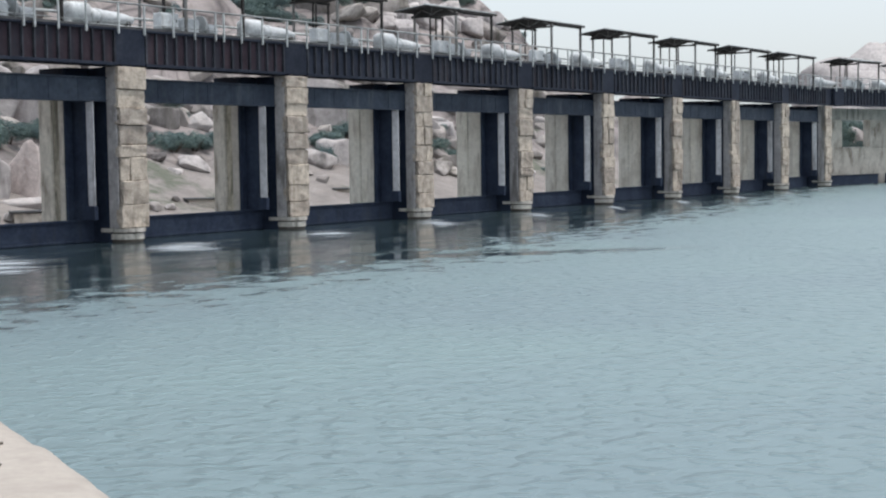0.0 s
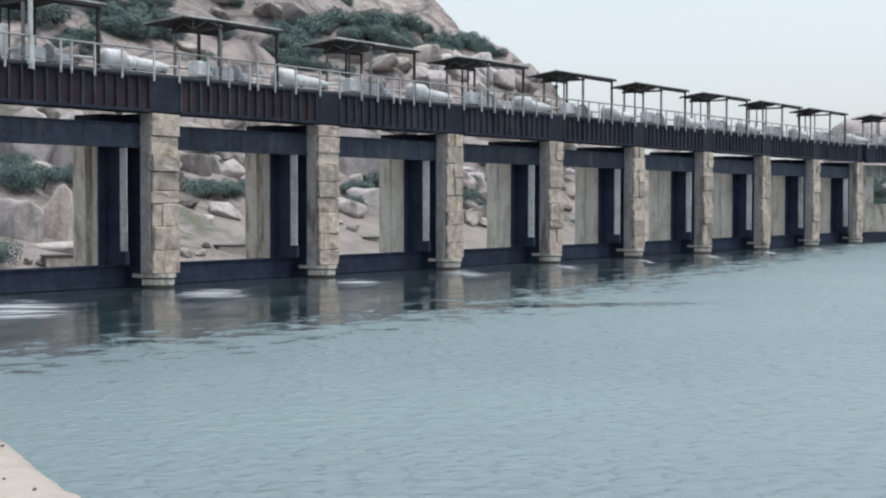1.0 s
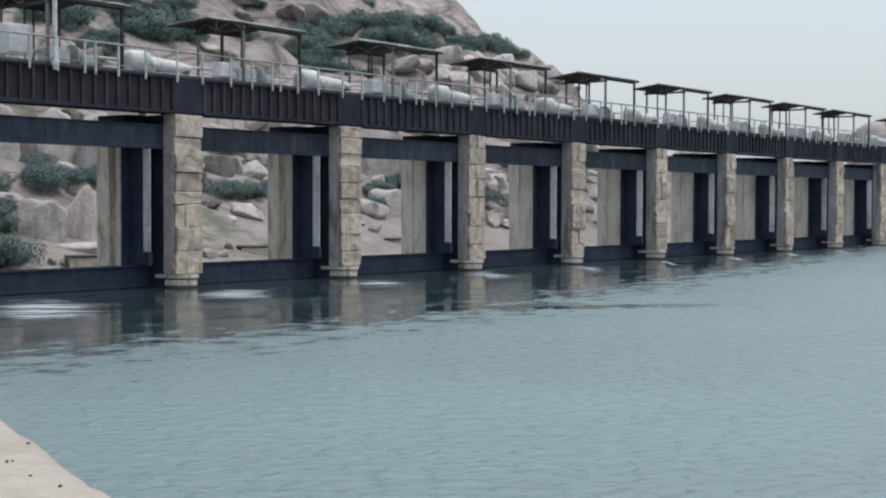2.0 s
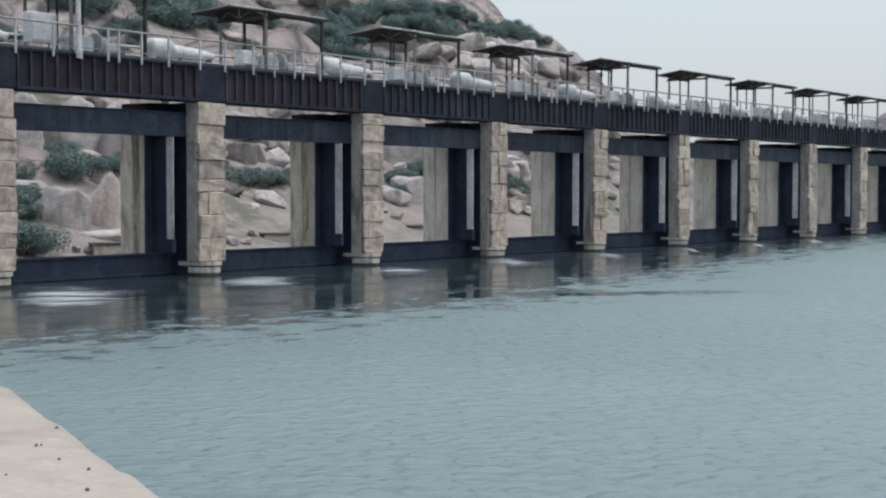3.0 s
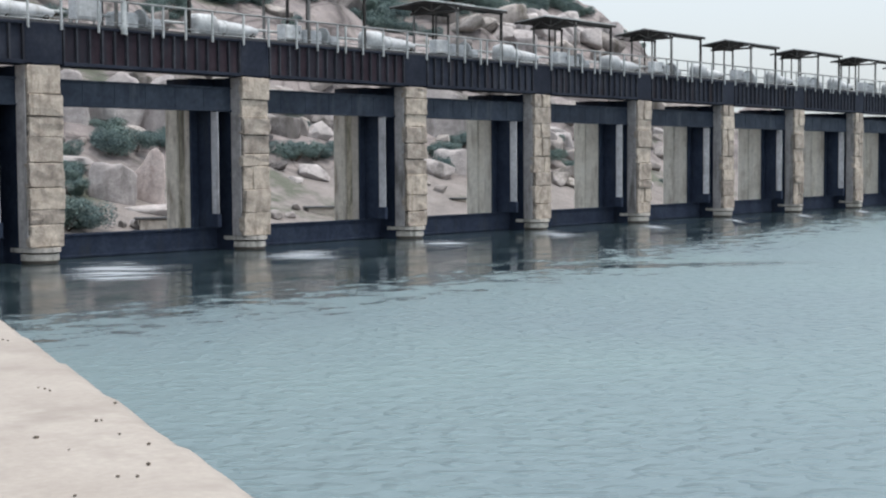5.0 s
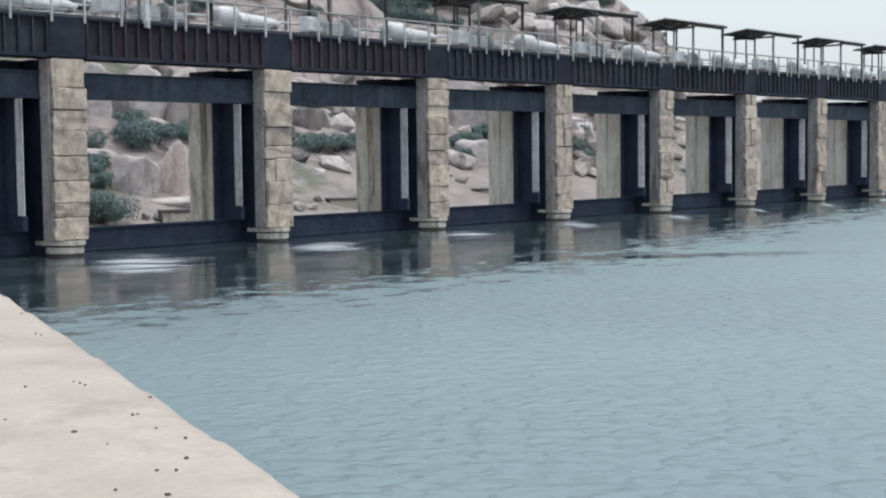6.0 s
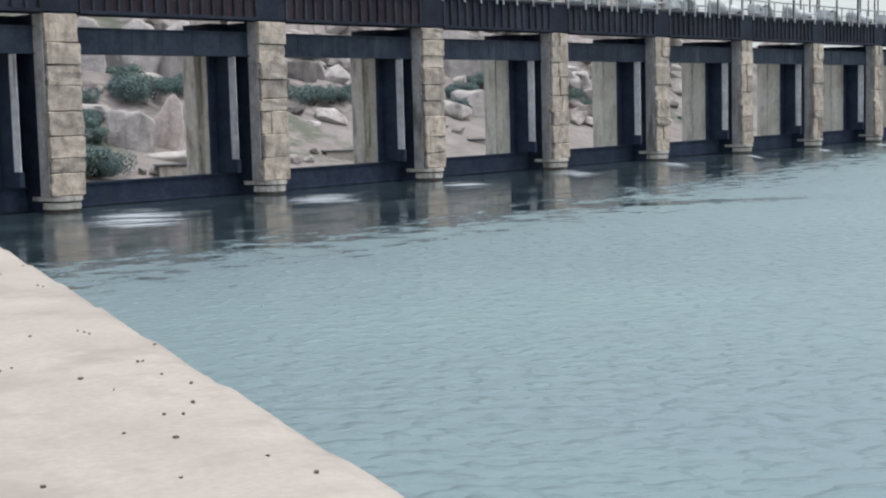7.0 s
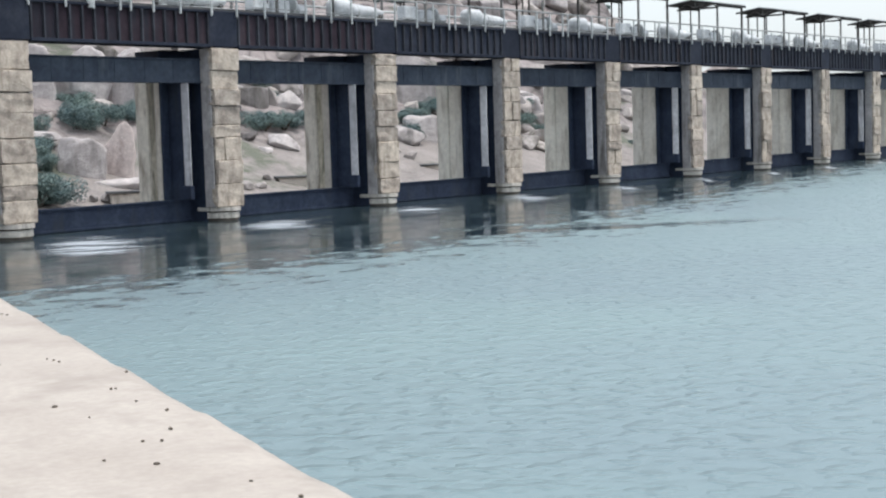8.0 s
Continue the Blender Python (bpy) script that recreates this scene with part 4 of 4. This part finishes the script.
# ---- bushes ----
def bush_mesh(seed, leaves=5200):
    rng = random.Random(seed)
    verts, faces = [], []
    lobes = [(Vector((rng.uniform(-0.7, 0.7), rng.uniform(-0.7, 0.7), rng.uniform(0.25, 0.85))), rng.uniform(0.28, 0.55)) for _ in range(9)]
    for _ in range(leaves):
        c, r = rng.choice(lobes)
        d = Vector((rng.gauss(0, 1), rng.gauss(0, 1), rng.gauss(0, 1))).normalized()
        p = c + d * r * rng.uniform(0.6, 1.08)
        if p.z < 0.02:
            p.z = rng.uniform(0.02, 0.2)
        n = (d + Vector((rng.gauss(0, 0.5), rng.gauss(0, 0.5), rng.gauss(0, 0.5)))).normalized()
        t = n.orthogonal().normalized()
        t.rotate(Matrix.Rotation(rng.uniform(0, 6.28), 3, n))
        u = n.cross(t)
        s = rng.uniform(0.028, 0.058)
        i = len(verts)
        verts += [p - t * s, p + u * s * 0.55 + n * s * 0.2, p + t * s, p - u * s * 0.55 + n * s * 0.2]
        faces.append((i, i + 1, i + 2, i + 3))
    me = bpy.data.meshes.new("crown")
    me.from_pydata([tuple(v) for v in verts], [], faces)
    me.materials.append(M_LEAF)
    return me


def stem_mesh(seed):
    rng = random.Random(seed)
    bm = bmesh.new()
    for _ in range(5):
        a = rng.uniform(0, 6.28)
        add_bar(bm, (0, 0, -0.15), (0.45 * math.cos(a), 0.45 * math.sin(a), rng.uniform(0.4, 0.7)), 0.05, 6, 0.015)
    me = finish(bm, "stem")
    me.materials.append(M_BARK)
    return me


crowns = [bush_mesh(s) for s in (1, 2, 3, 4)]
stems = [stem_mesh(s) for s in (1, 2)]


def bush(x, y, z, sx, sz, k):
    b = thing("bush", pose(x, y, z, 0, 0, k * 77) @ Matrix.Diagonal((sx, sx, sz, 1)), "dark green leafy scrub bush among the rocks", "bush", "bushes on the hillside")
    shared("crown", crowns[k % 4], b, Matrix())
    shared("stem", stems[k % 2], b, Matrix())


for k, (x, y, s) in enumerate(((52.4, 68.6, 1.7), (50.8, 68.2, 1.8), (62.8, 78.8, 1.9), (65.3, 79.5, 1.7), (68.4, 80.5, 1.3), (55.8, 74.6, 1.3), (54.6, 75.8, 1.2), (58.8, 78.5, 1.3),
                               (79.0, 77.6, 1.7), (81.2, 77.6, 1.6), (83.0, 78.2, 1.2), (98.6, 78.8, 1.5), (100.4, 79.2, 1.0), (105.8, 81.9, 1.5), (112.7, 75.6, 1.2), (115, 73, 1.1),
                               (54.7, 72.8, 1.15), (55.6, 74.8, 1.3), (57.0, 75.6, 1.0), (99.6, 79.6, 1.3), (97.6, 79.0, 1.0), (107.0, 82.6, 1.4), (104.8, 81.6, 1.1), (113.5, 79.5, 1.0), (118.5, 81.0, 1.2), (86.4, 83.6, 1.3), (189.0, 117.0, 1.5), (212.0, 118.0, 1.8))):
    bush(x, y, hill_z(x, y) - 0.1, s, s * (0.95 if k < 3 else 0.8), k)
for k, (x, y, z, q) in enumerate(((13.0, 5.8, 3.6, 1.5), (16.0, 5.9, 3.4, 1.1), (18.6, 6.8, 3.6, 1.6), (17.5, 9.4, 4.6, 2.6), (21.5, 9.6, 4.6, 2.6), (14.5, 9.0, 4.8, 2.2))):
    at = bay_pose(BEND) @ Vector((x, y, z))
    bush(at.x, at.y, at.z - 1.0, q, q, k)
rng = random.Random(77)
for k in range(12):
    y = rng.uniform(71, 80)
    x = rng.uniform(101, 132)
    bush(x, y, hill_z(x, y) - 0.1, rng.uniform(0.6, 1.1), rng.uniform(0.5, 0.9), k)
rng = random.Random(9)
GROVES = ((105.3, 117, 2.8), (108.9, 119.5, 3), (108.3, 116.6, 2.6), (113, 119, 2.8), (111, 114, 2.4), (104, 121, 2.6), (141.7, 123, 2.6), (146.3, 125, 3), (149, 124.4, 3), (153, 126, 2.8),
          (156.6, 124.2, 3), (152.2, 119.2, 2.6), (165.3, 127, 3.2), (159.8, 121, 2.8), (167.9, 125.3, 3.2), (162.9, 119.5, 2.6), (167.8, 121.3, 2.8),
          (172, 123, 2.8), (174, 121.3, 2.8), (178, 122, 3), (183, 122.5, 2.7), (187.3, 124, 2.4), (188.5, 122.8, 2.2), (136, 118, 2.4))
for k, (x, y, s) in enumerate(GROVES):
    s *= 0.8 if x > 164 else 1.0
    bush(x, y, hill_z(x, y) - 0.5, s, s * 0.8, k)
# thickets: two ends of a strip, its half width, how many
for xa, ya, xb, yb, half, count in ((104, 115, 113, 118, 2.5, 12), (130, 115.5, 139, 119, 2.5, 7), (138, 120.5, 158, 121, 3, 12), (156, 121.5, 178, 124.5, 3, 17), (150, 119.5, 160, 121, 2, 5), (179, 121, 185, 122.5, 2, 6), (86, 108, 96, 112, 2, 6)):
    for k in range(count):
        f = rng.random()
        x, y = xa + (xb - xa) * f, ya + (yb - ya) * f + rng.uniform(-half, half)
        s = rng.uniform(1.7, 3.0) * (0.8 if x > 164 else 1.0)
        bush(x, y, hill_z(x, y) - 0.5, s, s * rng.uniform(0.7, 1.0), k)
for k in range(50):
    y = rng.uniform(72, 135)
    x = rng.uniform(0.62, 1.8) * y
    bush(x, y, hill_z(x, y) - 0.2, rng.uniform(0.8, 2.0), rng.uniform(0.7, 1.5), k)


# ---- white water under the gates ----
def foam_patch():
    bm = bmesh.new()
    bmesh.ops.create_circle(bm, cap_ends=True, segments=40, radius=1.0)
    return finish(bm, "foam")


foam_mesh = foam_patch()
foam_mesh.materials.append(M_FOAM)
for k, i in enumerate(BAYS):
    ob = tagged(new("foam", foam_mesh), "streaks of white churning water below a gate", "foam", "white water at the gates", "stuff")
    far = max(0, i + 1)
    ob.matrix_basis = bay_pose(i) @ pose(-0.4 - 1.0 * far, -5.5 + min(1.7, 0.6 * far), 0.012 + 0.002 * (k % 3), 0, 0, 53 - 3.5 * far) @ Matrix.Diagonal((8.6 if i < 0 else 6.4, max(0.8, 3.3 - 0.5 * far), 1, 1))



# ---- pebbles on the bank ----
def pebble(x, y, s, k):
    bm = bmesh.new()
    bmesh.ops.create_icosphere(bm, subdivisions=2, radius=1.0)
    for v in bm.verts:
        v.co *= 1 + 0.3 * noise.noise(v.co * 1.3 + Vector((k * 2.3, 0, 0)))
        v.co = Vector((v.co.x * s, v.co.y * s * 0.7, v.co.z * s * 0.5))
    ob = solid("pebble", bm, M_PEB, "small dark stone lying on the pale bank", "pebble", "pebbles on the bank", smooth=True)
    ob.matrix_basis = pose(x, y, 2.1 + s * 0.35, 0, 0, k * 50)


PEBBLES = ((6.01, 7.57, 1), (5.52, 7.14, 1), (5.55, 7.13, 0.7), (4.95, 6.96, 1.2), (5.22, 6.29, 1), (4.86, 5.86, 1.1), (5.32, 6.67, 0.7),
           (4.57, 5.75, 0.8), (4.63, 5.67, 0.9), (4.17, 5.57, 0.8), (4.25, 5.28, 1.1), (6.11, 8.47, 0.8), (6.12, 8.56, 0.7), (6.08, 8.37, 0.8),
           (7.67, 11.24, 0.8), (7.64, 11.12, 0.8), (4.84, 7.61, 1), (4.95, 7.65, 0.7), (8.63, 12.86, 0.9), (8.03, 12.37, 1), (4.24, 4.64, 0.7),
           (5.78, 8.65, 0.8), (4.85, 6.52, 0.6), (4.15, 4.25, 1), (3.33, 5.04, 1), (3.76, 4.67, 0.7))
for k, (x, y, s) in enumerate(PEBBLES):
    pebble(x, y, 0.015 * s, k)
